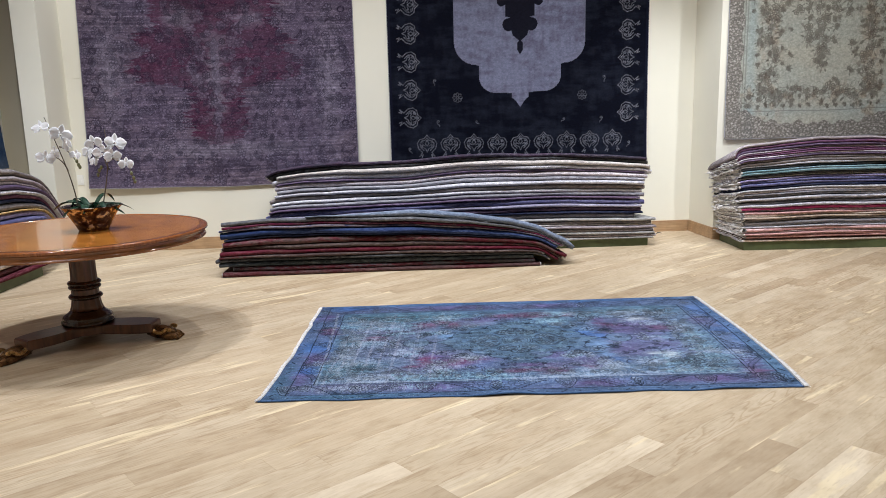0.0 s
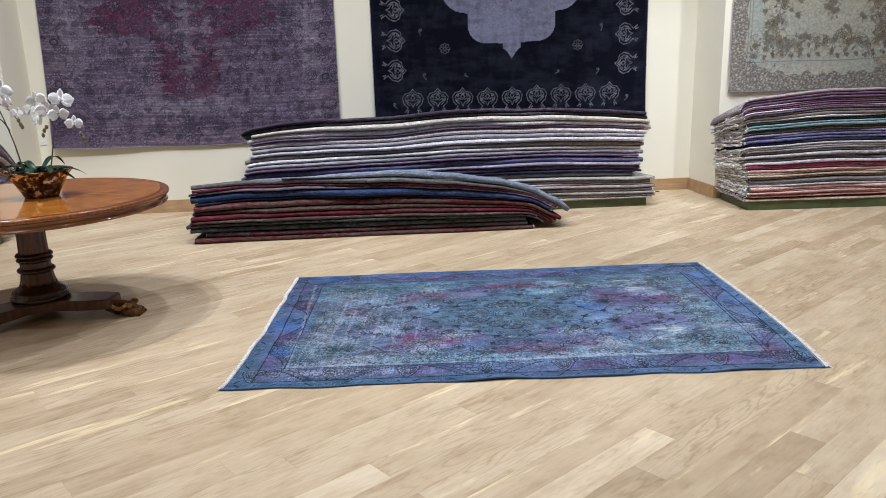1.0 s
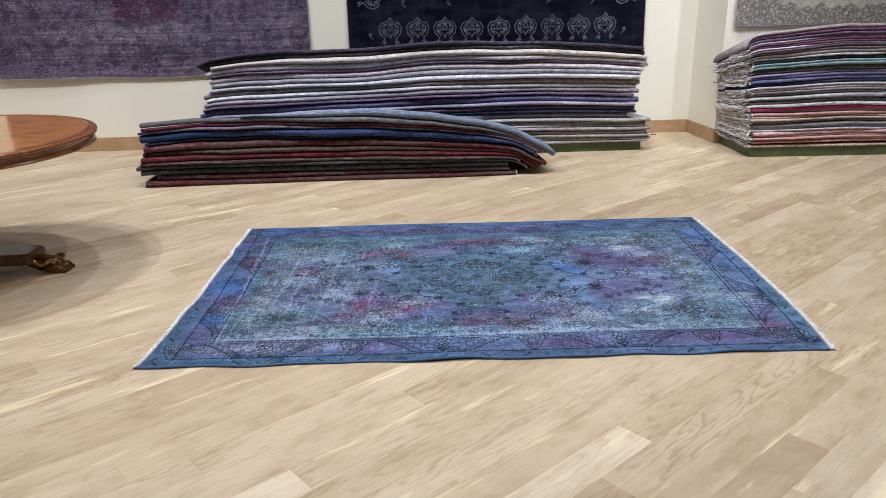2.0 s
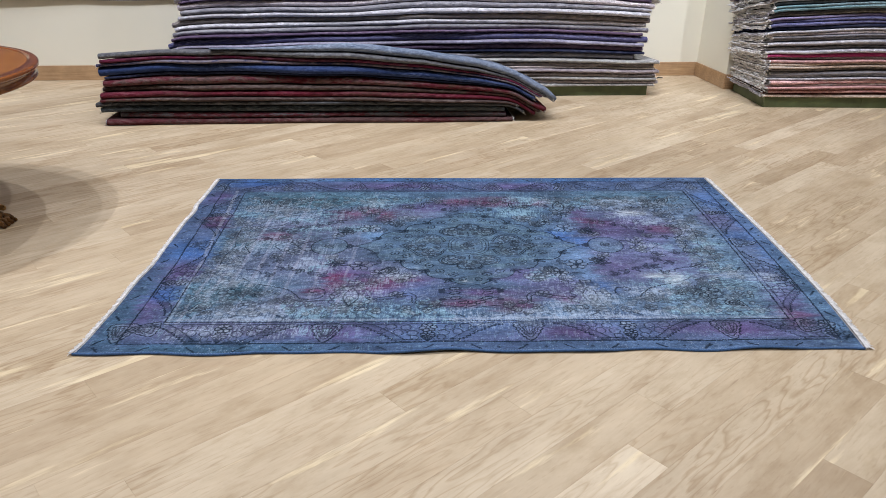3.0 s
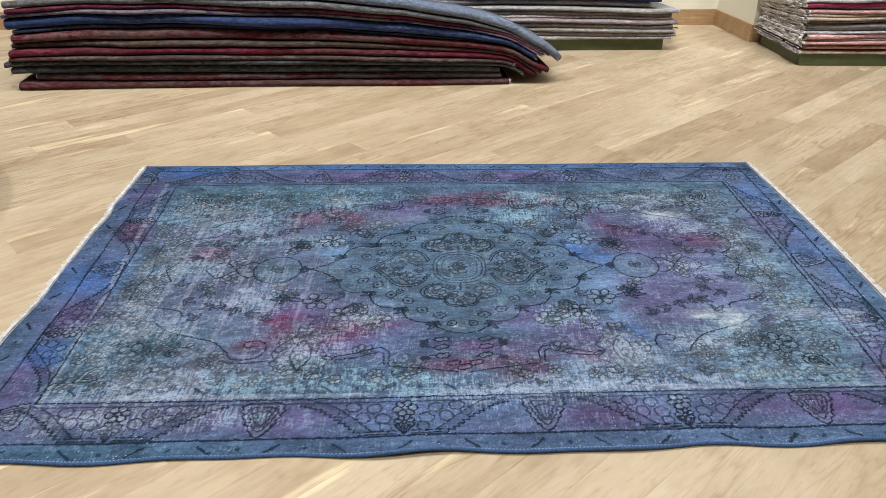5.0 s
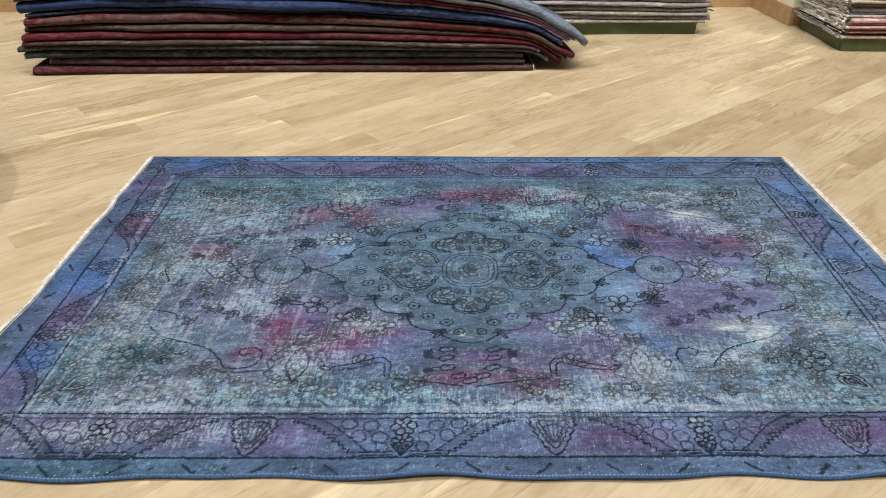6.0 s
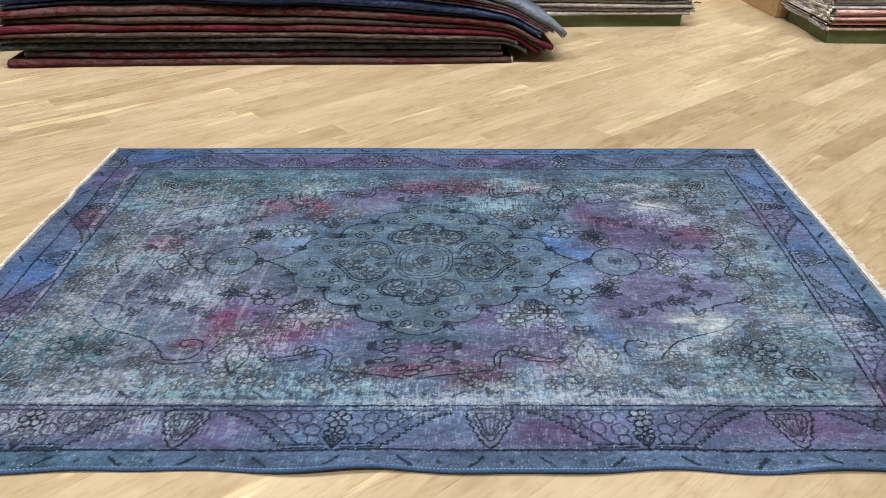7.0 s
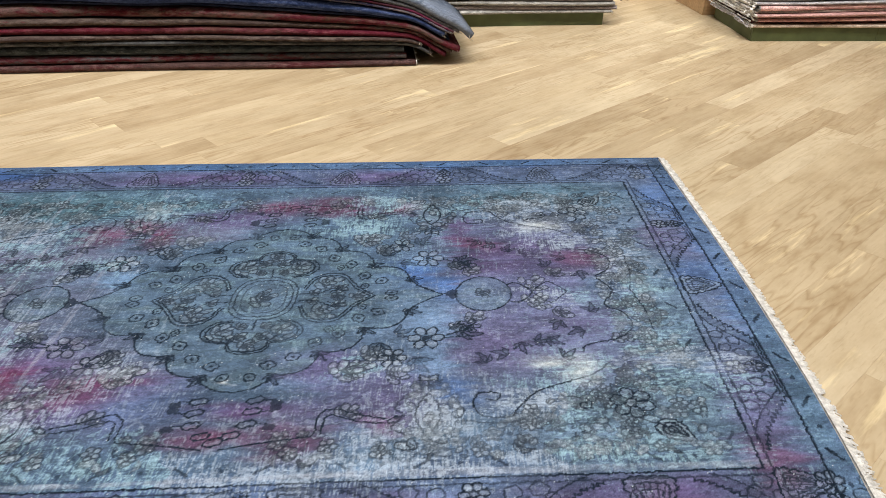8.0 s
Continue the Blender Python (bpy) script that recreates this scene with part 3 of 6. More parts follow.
# the thicker rugs of this pile are pairs of thin ones
pairs = []
for k, (colour, t, *rest) in enumerate(BRIGHT):
    if t < 0.029 or len(rest) > 3:
        pairs.append((colour, t, *rest))
    else:
        other = ("light_grey", "brown_grey", "mauve_grey", "cream", "lilac_white")[k % 5] if k % 3 == 0 else colour
        pairs += [(colour, t * 0.54, *rest), (other, t * 0.46, rest[0] + 0.012 * (k % 3 - 1), *rest[1:])]
pile(C, pairs, 0.09, 1.09, 0.70,
    ([-0.3, -0.1, 0.0, 0.35, 0.75, 1.3, 2.0, 2.9], [0.89, 0.915, 0.925, 0.965, 1.0, 0.99, 0.95, 0.9]), 17, "rugs in the bright pile", "in a tall pile on a plinth", tuft=0.7, ruffled=True)

# pile along the side wall, behind the table
D = Matrix.Translation((-3.44, 7.62, 0)) @ pose(0, 0, 0, 0, 0, 86) @ Matrix.Translation((-7.62, 0, 0))
plinth(D, 4.9, 7.60, 0.0, 0.70)
pile(D, [
    ("dark_red", 0.036, 4.9, 7.70, "r"), ("brown_red", 0.036, 4.9, 7.78, "r"), ("beige", 0.036, 4.9, 7.82, "r"), ("brown", 0.04, 4.9, 7.74, "r"), ("grey", 0.04, 4.9, 7.70, "r"), ("dark_purple", 0.04, 4.9, 7.72, ""), ("salmon", 0.036, 4.9, 7.75, "r"), ("pink_brown", 0.034, 4.9, 7.74, "r"),
    ("lilac_white", 0.036, 4.9, 7.72, "r"), ("blue_purple", 0.046, 4.9, 7.75, ""), ("lavender", 0.04, 4.9, 7.90, "r"), ("ochre", 0.014, 4.9, 7.92, ""), ("brown_grey", 0.046, 4.9, 7.98, "r"), ("navy", 0.03, 4.9, 8.0, ""),
    ("violet", 0.036, 4.9, 8.04, ""), ("light_grey", 0.026, 4.9, 8.08, "r"), ("dark_purple", 0.036, 4.9, 8.10, ""), ("lilac_white", 0.022, 4.9, 8.12, "r"), ("mauve_grey", 0.046, 4.9, 8.14, "r"), ("brown_grey", 0.04, 4.9, 8.17, "r")], 0.09, 1.0, 0.72,
    ([4.9, 6.9, 7.3, 7.6, 7.9, 8.17], [1.0, 1.0, 0.97, 0.89, 0.77, 0.63]), 23, "rugs in the side pile", "in a pile along the side wall")


# ------------------------------------------------------------- the round table
def round_table(m):
    t = empty("round_table", m)
    tagged(t, "round polished burr walnut pedestal table with gilt paw feet", "table")
    R = 0.83
    part("tabletop", lathe([(R - 0.05, 0.738), (R - 0.05, 0.762), (R - 0.052, 0.7635), (0.02, 0.7635)], 96), M_TOP, t, smooth=False)
    part("rim_band", lathe_ring(R), M_BAND, t, "cross-banded moulded rim", True)
    part("apron", lathe([(R - 0.10, 0.688), (R - 0.022, 0.688), (R - 0.014, 0.690), (R - 0.010, 0.695), (R - 0.012, 0.700), (R - 0.018, 0.703), (R - 0.018, 0.731), (R - 0.014, 0.735), (R - 0.06, 0.737)], 128), M_FRIEZE, t, "moulded frieze under the rim", True)
    flutes = lambda a, z: 1 + 0.035 * math.cos(12 * a)
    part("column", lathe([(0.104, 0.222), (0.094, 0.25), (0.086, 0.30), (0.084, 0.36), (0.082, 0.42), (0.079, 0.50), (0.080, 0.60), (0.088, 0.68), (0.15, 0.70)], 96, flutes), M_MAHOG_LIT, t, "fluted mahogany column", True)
    for z, r in ((0.312, 0.094), (0.378, 0.089), (0.406, 0.092)):
        prof = [(0.07, z - 0.016)] + [(r + 0.014 * math.sin(math.pi * k / 8), z - 0.016 + 0.032 * k / 8) for k in range(9)] + [(0.07, z + 0.016)]
        part("collar", lathe(prof, 64, lambda a, zz: 1 + 0.018 * math.cos(24 * a)), M_MAHOG, t, "carved dark collar", True)
    part("socle", lathe([(0.164, 0.127), (0.168, 0.138), (0.165, 0.150), (0.154, 0.157), (0.158, 0.168), (0.150, 0.182), (0.128, 0.198), (0.112, 0.212), (0.102, 0.224)], 72, lambda a, z: 1 + 0.012 * math.cos(30 * a)), M_MAHOG, t, "carved dark socle", True)
    # concave three-sided platform
    bm = bmesh.new()
    n, tri = 240, []
    for i in range(n):
        a = 2 * math.pi * i / n
        k = (0.5 + 0.5 * math.cos(3 * a)) ** 3.6
        off = (a + math.pi / 3) % (2 * math.pi / 3) - math.pi / 3
        tri.append((a, min(0.155 + 0.40 * k, 0.47 / math.cos(off))))
    rings = []
    for inset, z in ((0.01, 0.062), (0.0, 0.068), (0.0, 0.116), (0.006, 0.123), (0.016, 0.126)):
        rings.append([bm.verts.new(((r - inset) * math.cos(a), (r - inset) * math.sin(a), z)) for a, r in tri])
    for p, q in zip(rings, rings[1:]):
        for i in range(n):
            bm.faces.new((p[i], p[(i + 1) % n], q[(i + 1) % n], q[i]))
    bm.faces.new(rings[0][::-1])
    bm.faces.new(rings[-1])
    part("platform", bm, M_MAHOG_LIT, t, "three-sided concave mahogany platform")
    for k in range(3):
        paw(t, 120 * k)
    return t


def lathe_ring(R):
    prof = [(R - 0.05, 0.7375), (R - 0.008, 0.7375), (R - 0.002, 0.740), (R + 0.002, 0.745), (R + 0.003, 0.752), (R + 0.001, 0.758), (R - 0.004, 0.7625), (R - 0.010, 0.7642), (R - 0.0495, 0.7645)]
    bm = bmesh.new()
    n = 128
    rings = [[bm.verts.new((r * math.cos(2 * math.pi * i / n), r * math.sin(2 * math.pi * i / n), z)) for i in range(n)] for r, z in prof]
    for a, b in zip(rings, rings[1:] + rings[:1]):
        for i in range(n):
            bm.faces.new((a[i], a[(i + 1) % n], b[(i + 1) % n], b[i]))
    bmesh.ops.recalc_face_normals(bm, faces=bm.faces[:])
    return bm


def blob(bm, centre, radii, turn=0.0, lump=0.0, seed=0):
    made = bmesh.ops.create_icosphere(bm, subdivisions=3, radius=1.0)["verts"]
    for v in made:
        k = 1 + lump * noise.noise(v.co * 2.6 + Vector((seed, 0, 0)))
        p = Vector((v.co.x * radii[0], v.co.y * radii[1], v.co.z * radii[2])) * k
        p.rotate(Euler((0, 0, turn)))
        v.co = p + Vector(centre)
    return made


def paw(parent, degrees):
    """A lion's paw: foot with four toes, under a scrolled acanthus bracket."""
    turn = Euler((0, 0, radians(degrees)))
    bm = bmesh.new()
    blob(bm, (0.50, 0, 0.05), (0.10, 0.05, 0.045), 0, 0.25, degrees)
    for j in range(4):
        blob(bm, (0.575, -0.042 + 0.028 * j, 0.026), (0.055, 0.016, 0.026), 0, 0.12, j)
        blob(bm, (0.625, -0.046 + 0.031 * j, 0.014), (0.018, 0.008, 0.013), 0, 0, j)
    bmesh.ops.rotate(bm, verts=bm.verts[:], cent=(0, 0, 0), matrix=turn.to_matrix())
    foot = part("paw_foot", bm, M_GILT, parent, "dark gilt lion paw foot", True)
    for side in (-1, 1):
        pts = []
        for k in range(34):
            s = k / 33
            pts.append((0.37 + 0.20 * s, side * (0.054 + 0.006 * math.sin(9 * s)), 0.075 + 0.028 * math.sin(2.2 * math.pi * s) * (1 - 0.3 * s)))
        for k in range(22):
            a = k / 21 * 1.6 * math.pi
            pts.append((0.572 + 0.022 * (1 - k / 30) * math.sin(a), side * 0.053, 0.066 + 0.022 * (1 - k / 30) * (1 - math.cos(a)) * 0.7))
        bm = tube(pts, [0.006 + 0.007 * math.sin(math.pi * min(1, k / 40)) for k in range(len(pts))], 8)
        bmesh.ops.rotate(bm, verts=bm.verts[:], cent=(0, 0, 0), matrix=turn.to_matrix())
        part("scroll", bm, M_SCROLL, foot, "", True)
    return foot


TABLE = Vector((-2.13, 5.27, 0))
round_table(Matrix.Translation(TABLE) @ pose(0, 0, 0, 0, 0, -7))


# ------------------------------------------------------------- the orchid bowl
def orchid_flower(parent, where, facing, size, seed):
    """Three sepals, two broad petals and a small lip."""
    rng = random.Random(seed)
    face = Vector(facing).normalized()
    m = face.to_track_quat("Z", "Y").to_matrix().to_4x4()
    m = Matrix.Translation(where) @ m @ pose(0, 0, 0, 0, 0, rng.uniform(-25, 25)) @ Matrix.Diagonal((size, size, size, 1))
    bm = bmesh.new()
    for ang, ln, wd, lift in ((90, 0.92, 0.52, 0.0), (215, 0.9, 0.5, 0.0), (325, 0.9, 0.5, 0.0), (5, 1.0, 1.05, 0.06), (175, 1.0, 1.05, 0.06)):
        nu, nv = 7, 6
        rows = []
        for i in range(nu):
            s = i / (nu - 1)
            half = wd * 0.5 * math.sin(math.pi * min(1, 0.10 + 0.86 * s)) ** 0.75
            row = []
            for j in range(nv):
                q = 2 * j / (nv - 1) - 1
                x, y = 0.06 + ln * s * 0.55, half * q * 0.62
                z = lift + 0.10 * s * s - 0.10 * (q * q) * s + 0.03 * math.sin(7 * q + seed + ang)
                a = radians(ang)
                row.append(bm.verts.new(m @ Vector((x * math.cos(a) - y * math.sin(a), x * math.sin(a) + y * math.cos(a), z))))
            rows.append(row)
        for r0, r1 in zip(rows, rows[1:]):
            for j in range(nv - 1):
                bm.faces.new((r0[j], r0[j + 1], r1[j + 1], r1[j]))
    bmesh.ops.solidify(bm, geom=bm.faces[:], thickness=0.0012)
    ob = part("flower", bm, M_PETAL, parent, "white orchid flower", True)
    bm = bmesh.new()
    blob(bm, m @ Vector((0, -0.05, 0.1)), (0.045 * size, 0.045 * size, 0.055 * size), 0, 0.4, seed)
    part("lip", bm, M_LIP, ob, "", True)


def orchid_bowl(m):
    t = empty("orchid_bowl", m)
    tagged(t, "white orchids in a hammered copper bowl on the table", "potted plant")
    prof = [(0.090, 0.0), (0.095, 0.004), (0.112, 0.040), (0.140, 0.090), (0.170, 0.138), (0.188, 0.160), (0.193, 0.164), (0.188, 0.167), (0.156, 0.140), (0.10, 0.134)]
    part("bowl", lathe(prof, 72, lambda a, z: 1 + 0.006 * math.sin(17 * a + 60 * z)), M_COPPER, t, "tapered copper and silver bowl", True)
    bm = bmesh.new()
    blob(bm, (0, 0, 0.132), (0.135, 0.135, 0.018), 0, 0.5, 3)
    part("moss", bm, M_SOIL, t, "", True)
    for k, (ang, ln, wd, rise) in enumerate(((185, 0.22, 0.12, 0.06), (150, 0.17, 0.06, 0.08), (20, 0.24, 0.07, 0.035), (350, 0.21, 0.06, 0.02), (60, 0.17, 0.05, 0.10), (275, 0.16, 0.07, 0.05), (230, 0.18, 0.065, 0.03), (320, 0.15, 0.06, 0.06))):
        bm = bmesh.new()
        a = radians(ang)
        rows = []
        for i in range(12):
            s = i / 11
            half = wd * 0.5 * math.sin(math.pi * min(1.0, 0.12 + 0.87 * s)) ** 0.7
            row = []
            for j in range(5):
                q = 2 * j / 4 - 1
                x, y = 0.02 + ln * s, half * q
                z = 0.145 + rise * math.sin(2.2 * s) * 1.1 - 0.06 * s * s + 0.25 * abs(y)
                row.append(bm.verts.new((x * math.cos(a) - y * math.sin(a), x * math.sin(a) + y * math.cos(a), z)))
            rows.append(row)
        for r0, r1 in zip(rows, rows[1:]):
            for j in range(4):
                bm.faces.new((r0[j], r0[j + 1], r1[j + 1], r1[j]))
        bmesh.ops.solidify(bm, geom=bm.faces[:], thickness=0.003)
        part("leaf", bm, M_LEAF, t, "", True)

    def bend(a, b, c, d, n=26):
        a, b, c, d = (Vector(p) for p in (a, b, c, d))
        return [a * (1 - s) ** 3 + 3 * b * s * (1 - s) ** 2 + 3 * c * s * s * (1 - s) + d * s ** 3 for s in (i / (n - 1) for i in range(n))]

    stems = (bend((-0.085, 0, 0.14), (-0.10, 0, 0.36), (-0.17, 0, 0.55), (-0.235, -0.01, 0.755)),
             bend((-0.125, 0.0, 0.40), (-0.14, 0.0, 0.45), (-0.17, 0.0, 0.49), (-0.215, -0.01, 0.50)),
             bend((-0.165, 0.0, 0.56), (-0.12, -0.01, 0.56), (-0.08, -0.02, 0.50), (-0.045, -0.02, 0.44)),
             bend((0.070, 0, 0.14), (0.10, 0.0, 0.28), (0.165, -0.01, 0.46), (0.140, -0.02, 0.67)),
             bend((0.140, 0, 0.40), (0.09, 0.0, 0.50), (0.13, -0.02, 0.58), (0.195, -0.03, 0.575)),
             bend((0.150, 0.0, 0.46), (0.22, 0.0, 0.52), (0.27, -0.02, 0.46), (0.305, -0.03, 0.33)))
    for k, pts in enumerate(stems):
        part("stem", tube(pts, [0.0045 - 0.0022 * i / 25 for i in range(26)], 7), M_STEM, t, "", True)
    spots = ((-0.255, 0.690, 0.056), (-0.138, 0.640, 0.074), (-0.095, 0.575, 0.058), (-0.060, 0.505, 0.040), (-0.245, 0.490, 0.062), (-0.185, 0.515, 0.056),
             (0.074, 0.580, 0.060), (0.198, 0.578, 0.072), (0.035, 0.520, 0.062), (0.112, 0.515, 0.066), (0.185, 0.492, 0.060), (0.055, 0.458, 0.050), (0.268, 0.438, 0.052))
    for k, (x, z, s) in enumerate(spots):
        orchid_flower(t, (x, -0.03 + 0.02 * math.sin(3 * k), z), (0.9 * math.sin(2.1 * k), -1.0, 0.2 + 0.4 * math.cos(1.7 * k)), s * 1.62, k)
    for k, (x, z) in enumerate(((-0.052, 0.465), (-0.043, 0.440), (-0.036, 0.425), (0.290, 0.375), (0.302, 0.345), (0.308, 0.320), (0.085, 0.400), (0.075, 0.372), (0.10, 0.42))):
        bm = bmesh.new()
        blob(bm, (x, -0.03, z), (0.010, 0.010, 0.014), 0.4 * k)
        part("bud", bm, M_BUD, t, "", True)
    return t


orchid_bowl(Matrix.Translation(TABLE + Vector((0.10, 0.01, 0.7640))))


# ------------------------------------------------------------- small fittings on the back wall
plate = empty("light_switch", pose(-3.46, Y_N, 0.84))
tagged(plate, "small white switch plate on the back wall", "switch")
part("plate", box(-0.035, -0.007, -0.058, 0.035, -0.0005, 0.058, 0.003), M_SWITCH, plate)
part("rocker", box(-0.014, -0.012, -0.03, 0.014, -0.0075, 0.03, 0.002), M_SWITCH, plate)
panel = part("access_panel", box(-3.42, Y_N - 0.0022, 1.965, -3.20, Y_N - 0.0005, 2.175, 0.0015), M_WALL)
tagged(panel, "flush cream painted access panel in the wall", "access panel", kind="structure")

cord = part("cord_end", tube([(3.245, 8.66, 0.006), (3.262, 8.668, 0.012), (3.285, 8.672, 0.010), (3.31, 8.664, 0.006)], [0.005, 0.006, 0.005, 0.003], 8), M_CORD)
tagged(cord, "short black cord end lying on the floor", "cord")

# ------------------------------------------------------------- woven patterns
class Cloth:
    """A field of dye over a sheet W x H metres: lines are drawn into ink, filled shapes into pale."""

    def __init__(self, W, H, step, seed):
        self.W, self.H, self.step = W, H, step
        self.nu, self.nv = int(W / step) + 1, int(H / step) + 1
        self.u, self.v = np.meshgrid(np.linspace(0, W, self.nu), np.linspace(0, H, self.nv))
        self.ink = np.zeros((self.nv, self.nu))
        self.pale = np.zeros((self.nv, self.nu))
        self.rng = np.random.default_rng(seed)

    def noise(self, cu, cv, octaves=3, fall=0.55):
        """Smooth noise, 0 to 1, of grain cu x cv metres."""
        out, amp, tot = np.zeros((self.nv, self.nu)), 1.0, 0.0
        for _ in range(octaves):
            gu, gv = int(self.W / cu) + 3, int(self.H / cv) + 3
            g = self.rng.random((gv, gu))
            pu, pv = self.u / cu, self.v / cv
            iu, iv = pu.astype(int), pv.astype(int)
            fu, fv = pu - iu, pv - iv
            fu, fv = fu * fu * (3 - 2 * fu), fv * fv * (3 - 2 * fv)
            out += amp * ((g[iv, iu] * (1 - fu) + g[iv, iu + 1] * fu) * (1 - fv) + (g[iv + 1, iu] * (1 - fu) + g[iv + 1, iu + 1] * fu) * fv)
            tot += amp
            amp *= fall
            cu, cv = max(cu / 2, self.step), max(cv / 2, self.step)
        return out / tot

    def window(self, lo, hi):
        a, b = max(int(lo[0] / self.step), 0), min(int(hi[0] / self.step) + 2, self.nu)
        c, d = max(int(lo[1] / self.step), 0), min(int(hi[1] / self.step) + 2, self.nv)
        return (slice(c, d), slice(a, b)) if a < b and c < d else None

    def line(self, pts, width=0.005, value=1.0, layer=None):
        layer = self.ink if layer is None else layer
        pts = np.asarray(pts, float)
        soft = self.step * 0.9
        for p, q in zip(pts, pts[1:]):
            m = width / 2 + soft
            w = self.window(np.minimum(p, q) - m, np.maximum(p, q) + m)
            if w is None:
                continue
            du, dv = self.u[w] - p[0], self.v[w] - p[1]
            e = q - p
            k = np.clip((du * e[0] + dv * e[1]) / max(e @ e, 1e-9), 0, 1)
            d = np.hypot(du - k * e[0], dv - k * e[1])
            layer[w] = np.maximum(layer[w], value * np.clip((width / 2 + soft - d) / soft, 0, 1))

    def fill(self, pts, value=1.0, layer=None):
        layer = self.pale if layer is None else layer
        pts = np.asarray(pts, float)
        w = self.window(pts.min(0), pts.max(0))
        if w is None:
            return
        u, v = self.u[w], self.v[w]
        odd = np.zeros(u.shape, bool)
        for (a, b), (c, d) in zip(pts, np.roll(pts, -1, 0)):
            if b != d:
                odd ^= ((b > v) != (d > v)) & (u < (c - a) * (v - b) / (d - b) + a)
        layer[w] = np.where(odd, np.maximum(layer[w], value), layer[w])

    def motif(self, shapes, at, size=1.0, turn=0.0, flip=(1, 1), width=0.005, pale=0.0, value=1.0):
        """Draws a list of outlines, given about their middle, at a place, a size and a turn (degrees)."""
        c, s = math.cos(radians(turn)), math.sin(radians(turn))
        for k, shape in enumerate(shapes):
            p = np.asarray(shape, float) * size
            p = np.stack([(p[:, 0] * c - p[:, 1] * s) * flip[0] + at[0], (p[:, 0] * s + p[:, 1] * c) * flip[1] + at[1]], -1)
            if pale and k == 0:
                self.fill(p, pale)
            self.line(p, width, value)


def ring(n, r0, r1, lobes, sharp=1.0, start=0.0, stretch=1.0):
    a = np.linspace(0, 2 * math.pi, n) + start
    r = r0 + (r1 - r0) * np.abs(np.cos(lobes * (a - start) / 2)) ** sharp
    return np.stack([r * np.cos(a) * stretch, r * np.sin(a)], -1)


def rosette(petals=6):
    out = [ring(petals * 8 + 1, 0.62, 1.0, petals, 0.6), ring(13, 0.26, 0.26, 1)]
    for k in range(petals):
        a = 2 * math.pi * (k + 0.5) / petals
        out.append([(0.3 * math.cos(a), 0.3 * math.sin(a)), (0.6 * math.cos(a), 0.6 * math.sin(a))])
    return out


def palmette(teeth=6):
    """A serrated heart-shaped leaf that points to +y, with two nested leaves."""
    out = []
    for s in (1.0, 0.62, 0.3):
        side = []
        for k in range(2 * teeth + 1):
            t = k / (2 * teeth)
            r = math.sin(math.pi * (0.12 + 0.88 * t) ** 0.8) * 0.62 * (1.0 if k % 2 else 0.82)
            side.append((r * s, (-0.75 + 1.75 * t) * s - 0.1 * (1 - s)))
        out.append([(-x, y) for x, y in side] + side[::-1] + [(-side[0][0], side[0][1])])
    out.append([(0, -0.75), (0, 0.5)])
    return out


def leaf(teeth=5, bow=0.25):
    a = [(t, bow * math.sin(math.pi * t) + 0.16 * math.sin(math.pi * t) * (1.25 if k % 2 else 0.9)) for k, t in enumerate(np.linspace(0, 1, 2 * teeth + 1))]
    b = [(t, bow * math.sin(math.pi * t) - 0.14 * math.sin(math.pi * t)) for t in np.linspace(1, 0, 7)]
    return [a + b, [(t, bow * math.sin(math.pi * t)) for t in np.linspace(0, 1, 7)]]


def hook(turns=1.2, n=18):
    """A stem that ends in a curl."""
    pts = [(-1.3 + 0.9 * k / 5, -0.35 + 0.1 * math.sin(k)) for k in range(6)]
    for k in range(n):
        a = -math.pi / 2 + 2 * math.pi * turns * k / n
        r = 0.4 * (1 - 0.75 * k / n)
        pts.append((r * math.cos(a), r * math.sin(a)))
    return [pts]


def bud():
    return [ring(11, 0.7, 1.0, 2, 1.0, 0.0, 1.35)]


def blotch(c, spots, warp, power=3.0):
    """Soft-edged stained patches: u, v and the half extents of each."""
    wu, wv = warp
    f = np.zeros((c.nv, c.nu))
    for u, v, ru, rv in spots:
        d = (np.abs(c.u + wu - u) / ru) ** power + (np.abs(c.v + wv - v) / rv) ** power
        f = np.maximum(f, np.exp(-d * 0.9))
    return f


def blend(col, target, f):
    return col + (np.asarray(target) - col) * np.clip(f, 0, 1)[..., None]


# ------------------------------------------------------------- the rug on the floor
NL, NR, FR, FL = (np.array(p) for p in ((-0.785, 3.927), (2.122, 3.716), (2.369, 5.639), (-0.575, 5.821)))
RW, RH = 2.93, 1.93


